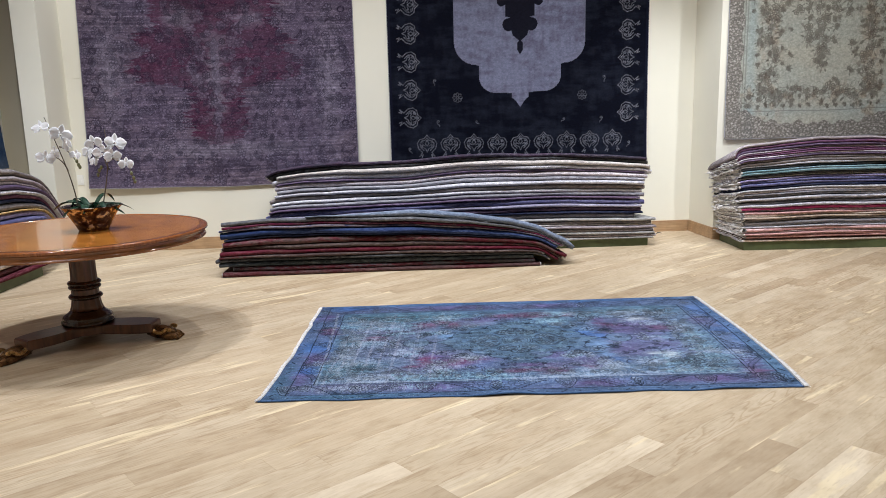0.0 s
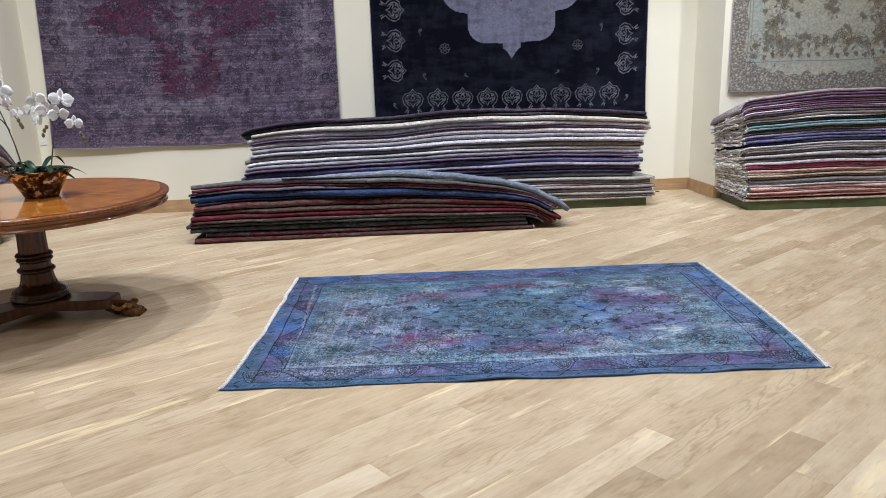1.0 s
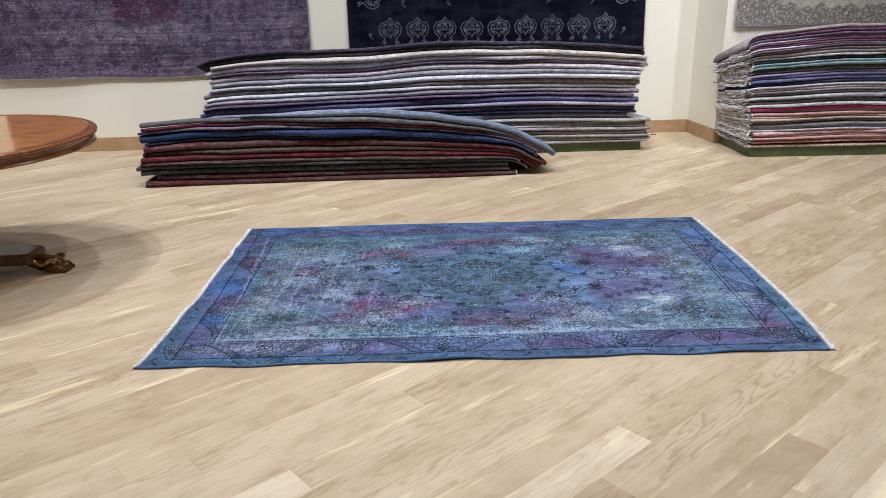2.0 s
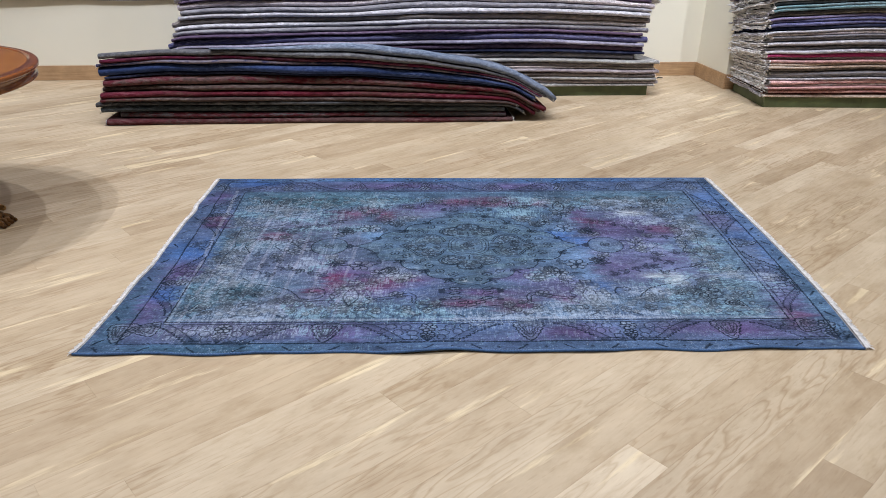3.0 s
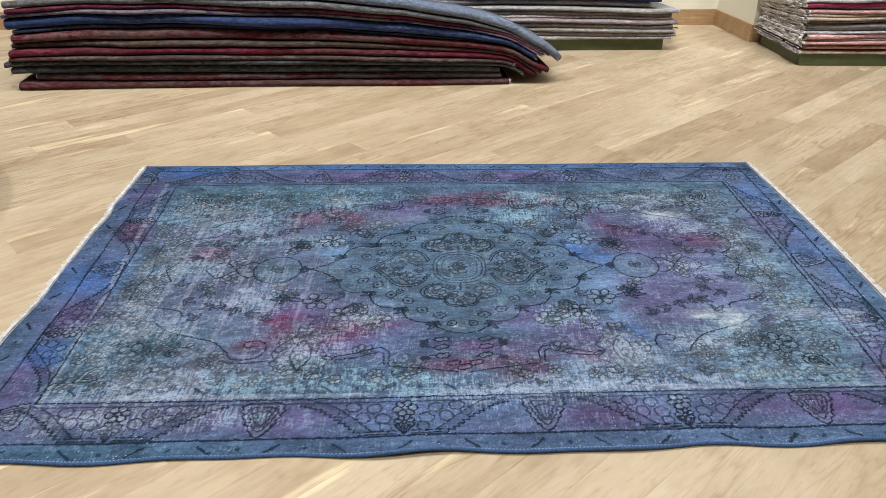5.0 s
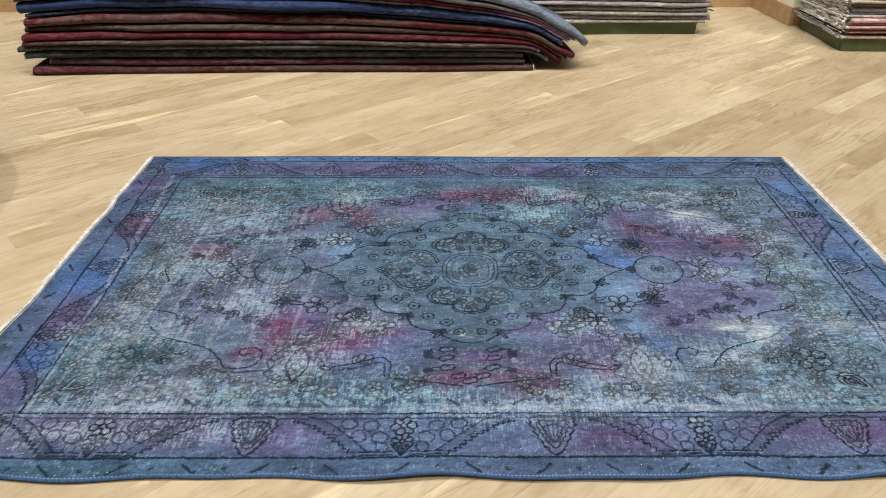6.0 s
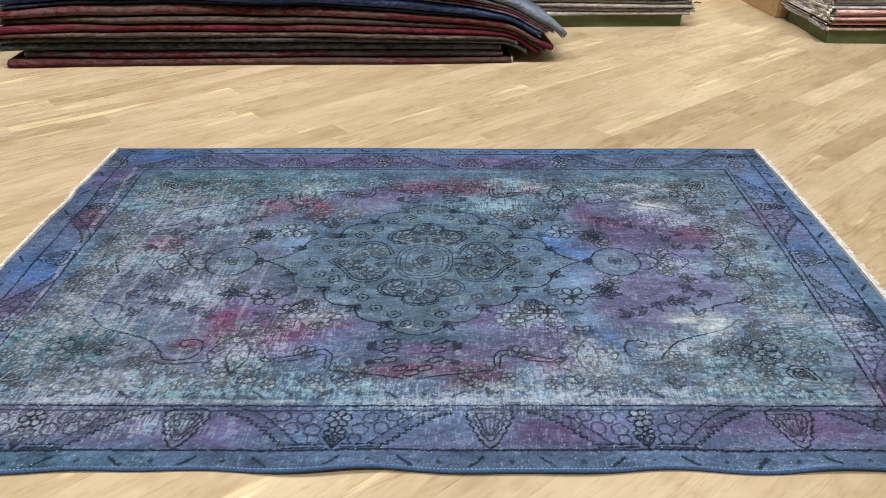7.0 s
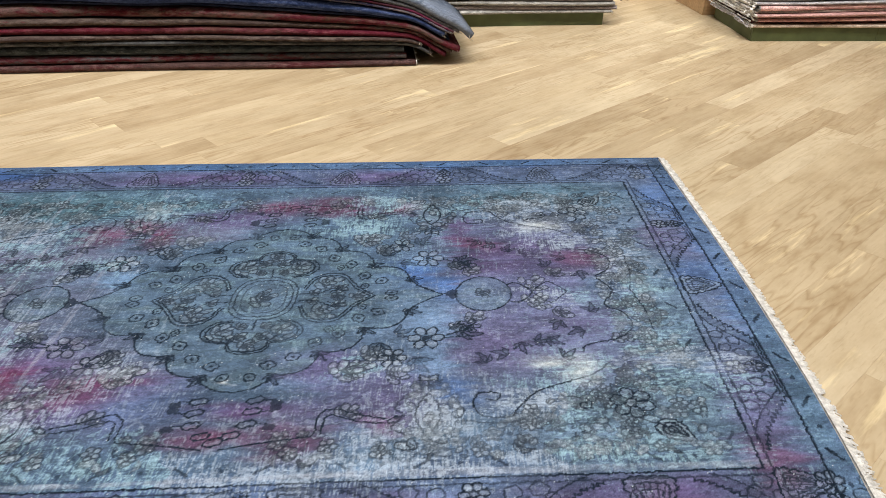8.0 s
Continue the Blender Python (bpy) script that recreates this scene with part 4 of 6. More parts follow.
def rug_place(u, v):
    a, b = (u / RW)[..., None], (v / RH)[..., None]
    xy = NL * (1 - a) * (1 - b) + NR * a * (1 - b) + FR * a * b + FL * (1 - a) * b
    xy = xy + np.array([0.036, 0.0]) * np.sin(math.pi * b ** 0.75) * np.clip((a - 0.85) / 0.15, 0, 1)
    xy = xy + np.array([0.024, 0.0]) * np.sin(math.pi * b ** 0.6) * np.clip((0.15 - a) / 0.15, 0, 1)
    xy = xy + np.array([-0.012, 0.0]) * np.exp(-((b - 0.775) / 0.035) ** 2) * np.clip((0.08 - a) / 0.08, 0, 1)
    xy = xy + np.array([0.004, 0.0]) * (np.sin(6 * math.pi * b) + 0.6 * np.sin(11 * math.pi * b + 1)) * np.clip((0.15 - a) / 0.15, 0, 1)
    near = np.exp(-v / 0.05)
    xy[..., 1] += -0.005 * near * (0.6 + np.sin(u * 10.2 + 2.4) + 0.5 * np.sin(u * 4.3 + 0.6)) * np.clip(u / 0.35, 0, 1) - 0.004 * near * np.sin(u * 17)
    lift = np.clip(0.8 * np.sin(u * 10.2 + 1.0) + 0.6 * np.sin(u * 4.3 + 2.1), 0, 1.3) * 0.007 * near * np.clip(u / 0.4, 0, 1)
    z = 0.0075 + lift + 0.0012 * np.sin(u * 4.3 + v * 2) + 0.001 * np.sin(v * 9 - u * 3)
    return np.concatenate([xy, z[..., None]], -1)


def mirrored(draw):
    """Calls draw once for each quarter of the field."""
    for e in (1, -1):
        for f in (1, -1):
            draw(e, f)


def smooth_line(pts, n=8):
    """A curve through the points (Catmull-Rom)."""
    p = np.asarray(pts, float)
    p = np.concatenate([[2 * p[0] - p[1]], p, [2 * p[-1] - p[-2]]])
    out = []
    for a, b, d, e in zip(p, p[1:], p[2:], p[3:]):
        for k in range(n):
            t = k / n
            out.append(0.5 * (2 * b + (d - a) * t + (2 * a - 5 * b + 4 * d - e) * t * t + (3 * b - a - 3 * d + e) * t ** 3))
    return np.array(out + [p[-2]])


def lobes(corners, bulge, n=9):
    """Scallops between the corners, each bowed outwards."""
    p = np.asarray(corners, float)
    out = []
    for a, b, k in zip(p, p[1:], bulge):
        m = np.array([(b - a)[1], -(b - a)[0]]) * k
        for i in range(n):
            t = i / n
            out.append(a + (b - a) * t + m * (math.sin(math.pi * t) ** 0.75))
    return np.array(out + [p[-1]])


def floor_rug_dye(c):
    CU, CV = 1.458, 0.940
    MID = np.array([CU, CV])
    R = c.rng
    lw = 0.0031
    fine_w = 0.0024

    # the two frame lines; the left border is the wider one and leans
    O, I = (0.105, 0.060, 2.862, 1.872), (0.235, 0.216, 2.722, 1.702)
    lean = lambda v: 0.050 * (1 - v / RH)
    for (x0, y0, x1, y1), w in ((O, 0.0042), (I, 0.0036)):
        c.line([(x0 + lean(y0) - 0.03, y0), (x1, y0), (x1, y1), (x0 - 0.03, y1), (x0 + lean(y0) - 0.03, y0)], w)
    x0, y0, x1, y1 = I
    c.line([(x0 + 0.03, y0 - 0.018), (x1 + 0.02, y0 - 0.018), (x1 + 0.018, y1 + 0.018), (x0 - 0.02, y1 + 0.018)], 0.003, 0.8)

    def dashes(a, b, gap=0.0875, size=1.0, value=0.95):
        a, b = np.array(a), np.array(b)
        ln = np.linalg.norm(b - a)
        d = (b - a) / ln
        n = np.array([-d[1], d[0]])
        for k in range(int(ln / gap)):
            p = a + d * gap * (k + 0.5)
            if k % 2 == 0:
                e = (d * 0.017 + n * 0.013 * (1 if k % 4 else -1)) * size
                c.line([p - e, p + e], 0.0062 * size, value)
            else:
                c.fill(np.array([p + d * 0.009 * size, p + n * 0.007 * size, p - d * 0.009 * size, p - n * 0.007 * size]), 0.8 * value, c.ink)

    g = 0.03
    dashes((0.02, 0.024), (RW - g, 0.024), value=0.85)
    dashes((g, RH - 0.026), (RW - g, RH - 0.026))
    dashes((0.050, g), (0.036, RH - g))
    dashes((RW - 0.034, g), (RW - 0.034, RH - g))
    dashes((I[0] + 0.05, I[1] + 0.045), (I[2] - 0.05, I[1] + 0.045), 0.09, 0.9, 0.75)
    dashes((I[0] + 0.05, I[3] - 0.045), (I[2] - 0.05, I[3] - 0.045), 0.09, 0.9, 0.6)
    dashes((I[0] + 0.05, I[1] + 0.05), (I[0] + 0.0, I[3] - 0.05), 0.09, 0.9, 0.5)
    dashes((I[2] - 0.045, I[1] + 0.05), (I[2] - 0.045, I[3] - 0.05), 0.09, 0.9, 0.8)

    def petals(at, count, spread, size, pale=0.9, seed=0, width=fine_w):
        """A loose head of rounded petals."""
        q = random.Random(seed)
        for k in range(count):
            a = 2 * math.pi * (k + q.uniform(-0.25, 0.25)) / count
            r = spread * q.uniform(0.55, 1.0) if k % 4 else 0.2 * spread
            c.motif([ring(13, 0.8, 1.0, 2, 1.0, 0.0, 1.45)], (at[0] + r * math.cos(a), at[1] + 0.75 * r * math.sin(a)), size * q.uniform(0.75, 1.15), math.degrees(a) * 0.6, width=width, pale=pale * q.uniform(0.7, 1.0), value=0.8)

    def round_flower(at, size, count=6, pale=0.45):
        """Open rings about a dark heart."""
        for k in range(count):
            a = 2 * math.pi * k / count
            c.motif([ring(15, 0.85, 1.0, 2, 1.0, 0.0, 1.15)], (at[0] + size * 0.72 * math.cos(a), at[1] + size * 0.72 * math.sin(a)), size * 0.36, math.degrees(a), width=fine_w, pale=pale)
        c.fill(ring(11, 0.9, 1.0, 3) * size * 0.24 + np.array(at), 0.9, c.ink)

    def sprig(at, size, turn, e, f, value=0.95):
        """Dark serrated leaves on one stalk."""
        for a, s in ((0, 1.0), (48, 0.75), (-52, 0.7)):
            shape = np.array(leaf(3, 0.12)[0]) * size * s
            ca, sa = math.cos(radians(turn + a)), math.sin(radians(turn + a))
            p = np.stack([(shape[:, 0] * ca - shape[:, 1] * sa) * e, (shape[:, 0] * sa + shape[:, 1] * ca) * f], -1) + at
            c.fill(p, 0.45 * value, c.ink)
            c.line(p, fine_w, value)

    def fan(p, d, n, h, pale=0.65):
        """A border palmette: a broad fan of leaves, nested, with saw-toothed sides and its point along n."""
        for s, v in ((1.0, 1.0), (0.70, 0.9), (0.42, 0.85)):
            side = []
            for k in range(13):
                t = k / 12
                w = 0.98 * h * s * (1 - t) ** 0.62 * (1.0 if k % 2 else 0.86) * (1 if t > 0.12 else 0.62 + 3.0 * t)
                side.append((w, h * s * (-0.95 + 1.85 * t) - 0.12 * h * (1 - s)))
            pts = [p + d * x + n * y for x, y in side] + [p - d * x + n * y for x, y in side[::-1]]
            pts.append(pts[0])
            if s == 1.0:
                c.fill(np.array(pts), pale)
            c.line(pts, lw if s == 1.0 else fine_w, v)
        for a in (-0.5, -0.25, 0.0, 0.25, 0.5):
            c.line([p + n * h * 0.35 + d * h * a * 0.3, p - n * h * 0.75 + d * h * a], fine_w * 0.9, 0.8)

    def border(a, b, first, half, out, period=0.3925, end=-0.05):
        """Fans and flower clusters by turns, joined by saw-toothed leaves that swing from one line to the other."""
        a, b = np.array(a), np.array(b)
        ln = np.linalg.norm(b - a)
        d = (b - a) / ln
        n = np.array([-d[1], d[0]]) * out
        s, k = first, 0
        while s < ln - end:
            p = a + d * s
            if k % 2 == 0:
                fan(p + n * half * 0.06, d, n, half * 0.96, R.uniform(0.2, 0.5))
            else:
                # base lines, a fan of stalks, two blossoms, and rings at both sides
                for gap in (0.90, 0.76):
                    for e in (-1, 1):
                        c.line([p + n * half * gap + d * e * 0.022, p + n * half * gap + d * e * 0.105], lw)
                for e in (-2, -1, 0, 1, 2):
                    c.line([p + n * half * 0.92, p + n * half * 0.45 + d * e * 0.014], fine_w)
                c.motif(rosette(7), p + n * half * 0.30, half * 0.36, 20, width=lw, pale=0.4)
                c.motif(rosette(6), p - n * half * 0.40, half * 0.44, 10, width=lw, pale=0.65)
                for e in (-1, 1):
                    for fu, fn, rr in ((0.060, 0.12, 0.26), (0.085, -0.42, 0.24), (0.145, -0.52, 0.25), (0.115, 0.05, 0.25), (0.170, -0.18, 0.20), (0.052, 0.55, 0.20)):
                        c.motif([ring(25, 0.88, 1.0, 5, 0.8, 0.0, 1.15)], p + d * e * fu + n * half * fn, half * rr, 25 * fu / 0.01, width=lw * 0.9, pale=0.12, value=0.8)
                    ts = np.linspace(0, 1, 27)
                    arc = np.array([p + d * e * (0.105 + 0.185 * t) + n * half * (0.90 - 1.62 * math.sin(1.45 * t) ** 1.15) for t in ts])
                    inner = np.array([p + d * e * (0.085 + 0.170 * t) + n * half * (0.74 - 1.62 * math.sin(1.45 * t) ** 1.15) for t in ts])
                    c.fill(np.concatenate([arc, inner[::-1]]), 0.24, c.ink)
                    saw = arc + (np.where(np.arange(27) % 2, 0.010, 0.0)[:, None] * (d * e + n * 0.6))
                    c.line(saw, lw, 0.95)
                    c.line(inner, fine_w, 0.9)
            s += period
            k += 1

    hb = (I[1] - O[1]) / 2
    border((0, (O[1] + I[1]) / 2), (RW, (O[1] + I[1]) / 2), 0.105, hb, -1)
    border((0, (O[3] + I[3]) / 2), (RW, (O[3] + I[3]) / 2), 0.045, hb, 1)
    border((0.19, 0), (0.135, RH), 0.165, 0.068, 1, 0.396, 0.2)
    border((2.795, 0), (2.795, RH), 0.165, 0.066, -1, 0.396, 0.2)

    # the lobed medallion, one quarter of its outline mirrored
    quarter = np.concatenate([smooth_line([(0.545, 0.0), (0.488, 0.034), (0.446, 0.072)], 5),
                              lobes([(0.440, 0.074), (0.316, 0.160), (0.202, 0.266), (0.095, 0.356), (0.0, 0.420)], (0.30, 0.30, 0.27, 0.0))[:27],
                              smooth_line([(0.095, 0.356), (0.080, 0.386), (0.045, 0.412), (0.0, 0.422)], 5)])
    outline = np.concatenate([quarter, quarter[::-1] * (-1, 1), -quarter, quarter[::-1] * (1, -1)])
    c.medal = np.zeros_like(c.ink)
    c.fill(outline + MID, 1.0, c.medal)
    c.line(outline + MID, lw * 1.1)
    a = np.linspace(0, 2 * math.pi, 181)

    def rounded(ru, rv, power=2.6):
        k = 1 / (np.abs(np.cos(a) / ru) ** power + np.abs(np.sin(a) / rv) ** power) ** (1 / power)
        return np.stack([k * np.cos(a), k * np.sin(a)], -1)

    # inner rosette: a squared ring with four lobes, all in double lines
    for s in (1.0, 0.86):
        c.line(rounded(0.098 * s, 0.112 * s) + MID, fine_w, 0.85)
    c.line(rounded(0.066, 0.078) + MID, fine_w, 0.6)
    c.fill(rounded(0.098, 0.112) + MID, 0.15)
    petals(MID, 9, 0.050, 0.0140, 0.9, 4)
    petals(MID, 5, 0.022, 0.0110, 0.9, 5)
    for e in (1, -1):
        side = smooth_line([(0.112, 0.05), (0.135, 0.105), (0.180, 0.132), (0.232, 0.122), (0.262, 0.080), (0.285, 0.045), (0.335, 0.0)], 6)
        top = smooth_line([(0.070, 0.112), (0.118, 0.128), (0.143, 0.168), (0.122, 0.208), (0.062, 0.222)], 6)
        bumpy = smooth_line([(0.060, 0.222), (0.052, 0.252), (0.022, 0.268), (0.0, 0.269)], 5)
        for f in (1, -1):
            for s in (1.0, 0.90):
                lobe = (side - (0.19, 0)) * (s, s) + (0.19, 0)
                c.line(lobe * (e, f) + MID, lw)
                lob2 = (np.concatenate([top, bumpy]) - (0.0, 0.17)) * s + (0.0, 0.17)
                c.line(lob2 * (e, f) + MID, lw)
            c.fill(np.concatenate([side, side[::-1] * (1, -1)]) * (e, f) + MID, 0.12)
            c.fill(np.concatenate([top, bumpy, top[:1] * (0, 1)]) * (e, f) + MID, 0.16)
            petals(MID + (e * 0.185, f * 0.078), 8, 0.046, 0.0140, 0.95, 7)
            petals(MID + (e * 0.085, f * 0.172), 8, 0.044, 0.0140, 0.95, 8)
            petals(MID + (e * 0.236, f * 0.042), 5, 0.020, 0.0100, 0.9, 41)
            petals(MID + (e * 0.150, f * 0.024), 4, 0.016, 0.0095, 0.9, 42)
            petals(MID + (e * 0.030, f * 0.195), 5, 0.020, 0.0105, 0.9, 43)
            petals(MID + (e * 0.036, f * 0.142), 4, 0.016, 0.0095, 0.9, 44)
            c.motif(hook(1.3), MID + (e * 0.215, f * 0.050), 0.024, 40, (e, f), width=fine_w)
            c.motif(hook(1.3), MID + (e * 0.050, f * 0.205), 0.022, 130, (e, f), width=fine_w)
            c.line(np.array([(0.105, 0.018), (0.16, 0.018), (0.20, 0.045), (0.25, 0.03)]) * (e, f) + MID, fine_w)
        petals(MID + (0, e * 0.235), 7, 0.026, 0.0105, 0.85, 9)
        petals(MID + (e * 0.285, 0), 7, 0.024, 0.010, 0.85, 10)
        petals(MID + (e * 0.225, 0), 5, 0.022, 0.010, 0.6, 11)
        c.line(np.array([(0, 0.115), (0, 0.16)]) * (1, e) + MID, lw)

    # small open flowers on the medallion's ground
    ground = ((0.385, 0.015, 0.016), (0.35, 0.085, 0.018), (0.295, 0.115, 0.019), (0.245, 0.185, 0.019), (0.185, 0.225, 0.019), (0.135, 0.285, 0.018), (0.075, 0.318, 0.018), (0.035, 0.365, 0.015), (0.30, 0.055, 0.013), (0.215, 0.165, 0.012))

    def medal_quarter(e, f):
        for k, (ou, ov, s) in enumerate(ground):
            at = MID + (e * ou, f * ov)
            c.motif([ring(17, 0.8, 1.0, 4, 0.8, 0.0, 1.2)], at, s, 30 * k, (e, f), width=fine_w, pale=0.12)
            c.fill(ring(9, 0.9, 1, 2) * s * 0.35 + at, 0.85, c.ink)
        for ou, ov, tn in ((0.443, 0.078, 200), (0.318, 0.165, 215), (0.204, 0.272, 235), (0.097, 0.362, 245)):
            sprig(MID + (e * ou, f * ov), 0.040, tn - 180, e, f)
            sprig(MID + (e * ou, f * ov), 0.028, tn - 90, e, f)

    mirrored(medal_quarter)

    # pendants at the two tips
    for e in (-1, 1):
        cu = CU + e * 0.668
        oval = np.stack([0.086 * np.cos(a), 0.092 * np.sin(a)], -1)
        c.fill(oval + (cu, CV), 1.0, c.medal)
        c.line(oval + (cu, CV), lw)
        for f in (-1, 1):
            c.line(smooth_line([(cu + e * 0.076, CV + f * 0.045), (cu + e * 0.105, CV + f * 0.052), (cu + e * 0.145, CV + f * 0.015), (cu + e * 0.150, CV)], 5), lw)
            c.line(smooth_line([(cu + e * 0.150, CV), (cu + e * 0.200, CV + f * 0.055), (cu + e * 0.235, CV + f * 0.030), (cu + e * 0.260, CV)], 5), fine_w)
        petals((cu, CV), 6, 0.026, 0.010, 0.4, 12)
        c.fill(np.array([(0.545, 0.0), (0.575, 0.030), (0.592, 0.0), (0.575, -0.030)]) * (e, 1) + MID, 0.8, c.ink)

    # the field: sprays about the medallion, standing carnations and the curled edge of the corner pieces
    def field_quarter(e, f):
        def at(u, v):
            return MID + (e * u, f * v)

        petals(at(0.640, 0.125), 5, 0.030, 0.015, 0.95, 21)
        petals(at(0.590, 0.165), 4, 0.022, 0.013, 0.9, 22)
        round_flower(at(0.495, 0.215), 0.046, 6, 0.6)
        c.line([at(0.545, 0.205), at(0.600, 0.185), at(0.625, 0.160)], lw)
        c.line([at(0.545, 0.215), at(0.640, 0.210)], lw)
        sprig(at(0.60, 0.19), 0.06, 10, e, f)
        sprig(at(0.405, 0.185), 0.055, -15, e, f, 0.8)
        round_flower(at(0.405, 0.300), 0.036, 6, 0.55)
        petals(at(0.300, 0.345), 13, 0.060, 0.0155, 0.95, 23)
        petals(at(0.350, 0.275), 8, 0.036, 0.012, 0.75, 24)
        sprig(at(0.37, 0.235), 0.06, 95, e, f)
        petals(at(0.42, 0.365), 8, 0.040, 0.012, 0.6, 25)
        sprig(at(0.47, 0.30), 0.07, 60, e, f, 0.8)
        sprig(at(0.60, 0.155), 0.06, 100, e, f)
        round_flower(at(0.62, 0.165), 0.030, 5, 0.2)
        for k, (ou, ov) in enumerate(((0.800, 0.235), (0.845, 0.225), (0.765, 0.245), (0.89, 0.150), (0.95, 0.20), (0.72, 0.30), (0.66, 0.33), (0.98, 0.11), (0.87, 0.31))):
            sprig(at(ou, ov), 0.050, 40 * k, e, f, 0.85)
        petals(at(0.83, 0.05), 8, 0.045, 0.014, 0.9, 26)
        petals(at(0.90, 0.11), 6, 0.030, 0.012, 0.6, 27)
        for k, (ou, ov) in enumerate(((0.070, 0.452), (0.070, 0.492), (0.066, 0.535), (0.035, 0.572), (0.0, 0.592))):
            c.motif([ring(9, 0.55, 1.0, 2, 1.0, 0.0, 1.3)], at(ou, ov), 0.018, 15, width=lw, pale=0.15)
            if k < 3:
                c.fill(ring(9, 0.6, 1.0, 2) * 0.017 + at(ou + 0.055, ov + (0.012, -0.012, 0.012)[k]), 0.75, c.ink)
                c.line([at(ou + 0.05, ov), at(ou + 0.02, ov)], fine_w)
        # the standing carnation: a tall head of petals in a serrated calyx
        c.fill(np.array([at(0.505 + x, y) for x, y in ((-0.035, 0.47), (-0.02, 0.42), (0.0, 0.40), (0.02, 0.42), (0.04, 0.48), (0.065, 0.54), (0.03, 0.58), (0.0, 0.64), (-0.03, 0.58), (-0.06, 0.54))]), 0.35)
        for k in range(46):
            q = random.Random(100 + k)
            v = 0.41 + 0.245 * k / 45
            half = 0.016 + 0.078 * math.sin(math.pi * min(1, (v - 0.39) / 0.28))
            shape = (leaf(3), hook(1.2), bud(), [ring(11, 0.7, 1.0, 2, 1.0, 0.0, 1.6)])[k % 4]
            c.motif(shape, at(0.505 + q.uniform(-half, half), v), q.uniform(0.010, 0.019), q.uniform(0, 360), (e, f), width=fine_w, pale=0 if k % 4 == 1 else q.uniform(0.5, 0.95), value=q.uniform(0.5, 0.95))
        c.line([at(0.505, 0.375), at(0.505, 0.43)], lw)
        for x in (-1, 1):
            c.line(smooth_line([at(0.505 + x * 0.010, 0.420), at(0.505 + x * 0.046, 0.440), at(0.505 + x * 0.058, 0.475), at(0.505 + x * 0.040, 0.490)], 6), fine_w, 0.8)
            c.line(smooth_line([at(0.505, 0.440), at(0.505 + x * 0.026, 0.485), at(0.505 + x * 0.029, 0.535), at(0.505, 0.600)], 6), lw)
            c.line(smooth_line([at(0.505 + x * 0.022, 0.425), at(0.505 + x * 0.066, 0.460), at(0.505 + x * 0.080, 0.500), at(0.505 + x * 0.058, 0.520), at(0.505 + x * 0.088, 0.560), at(0.505 + x * 0.050, 0.590)], 6), fine_w, 0.8)
            c.line(smooth_line([at(0.505 + x * 0.060, 0.600), at(0.505 + x * 0.070, 0.632), at(0.505 + x * 0.036, 0.640), at(0.505, 0.662)], 6), fine_w, 0.6)
            sprig(at(0.505 + x * 0.01, 0.405), 0.04, 90 - 60 * x, e, f, 0.7)
            c.motif([[(-0.02, 0.012), (0.0, 0.0), (0.02, 0.012), (0.02, -0.008), (-0.02, -0.008), (-0.02, 0.012)]], at(0.505, 0.385), 1.2, 0, (e, -f), width=fine_w, pale=0.9)
        # scroll between the two carnations
        c.line(smooth_line([at(0.400, 0.530), at(0.340, 0.515), at(0.270, 0.490), at(0.235, 0.515), at(0.232, 0.575), at(0.20, 0.585), at(0.10, 0.60), at(0.02, 0.615)], 7), lw)
        c.line(smooth_line([at(0.395, 0.545), at(0.330, 0.535), at(0.265, 0.512), at(0.250, 0.53), at(0.247, 0.575)], 7), lw)
        petals(at(0.31, 0.505), 6, 0.035, 0.014, 0.9, 31)
        # curled edge of the corner piece
        c.line(smooth_line([at(0.655, 0.470), at(0.678, 0.476), at(0.688, 0.455), at(0.660, 0.443), at(0.628, 0.452), at(0.618, 0.492), at(0.635, 0.525), at(0.668, 0.536), at(0.712, 0.534), at(0.738, 0.496), at(0.785, 0.448), at(0.850, 0.420), at(0.938, 0.388), at(1.000, 0.335)], 7), lw)
        c.line(smooth_line([at(0.930, 0.292), at(0.950, 0.262), at(1.042, 0.236), at(1.082, 0.200), at(1.090, 0.160), at(1.070, 0.110), at(1.032, 0.078), at(1.055, 0.030), at(1.07, 0.0)], 7), lw)
        c.line(smooth_line([at(1.142, 0.200), at(1.140, 0.10), at(1.12, 0.0)], 6), fine_w)
        c.line(smooth_line([at(0.60, 0.545), at(0.68, 0.556), at(0.745, 0.545)], 6), lw * 1.6, 0.8)

    mirrored(field_quarter)

    # close-set flowers, leaves and curls of the corner pieces, alike in all four
    q = random.Random(9)
    items = []
    while len(items) < 330:
        ou, ov = q.uniform(0.12, 1.20), q.uniform(0.02, 0.66)
        edge = 0.57 if ou < 0.66 else 0.555 - 0.62 * (ou - 0.66) ** 1.15 if ou < 1.04 else 0.0
        if ov < edge or (ou > 1.04 and q.random() < 0.35) or (ou < 0.45 and q.random() < 0.45):
            continue
        kind = q.choice((0, 0, 1, 2, 2, 3, 3))
        items.append((ou, ov, kind, (0.020, 0.042, 0.021, 0.0125)[kind] * q.uniform(0.7, 1.3), q.uniform(0, 360), q.uniform(0.4, 0.85), q.uniform(0.5, 1.0)))
    shapes = (rosette(5), leaf(3), hook(1.1), bud())

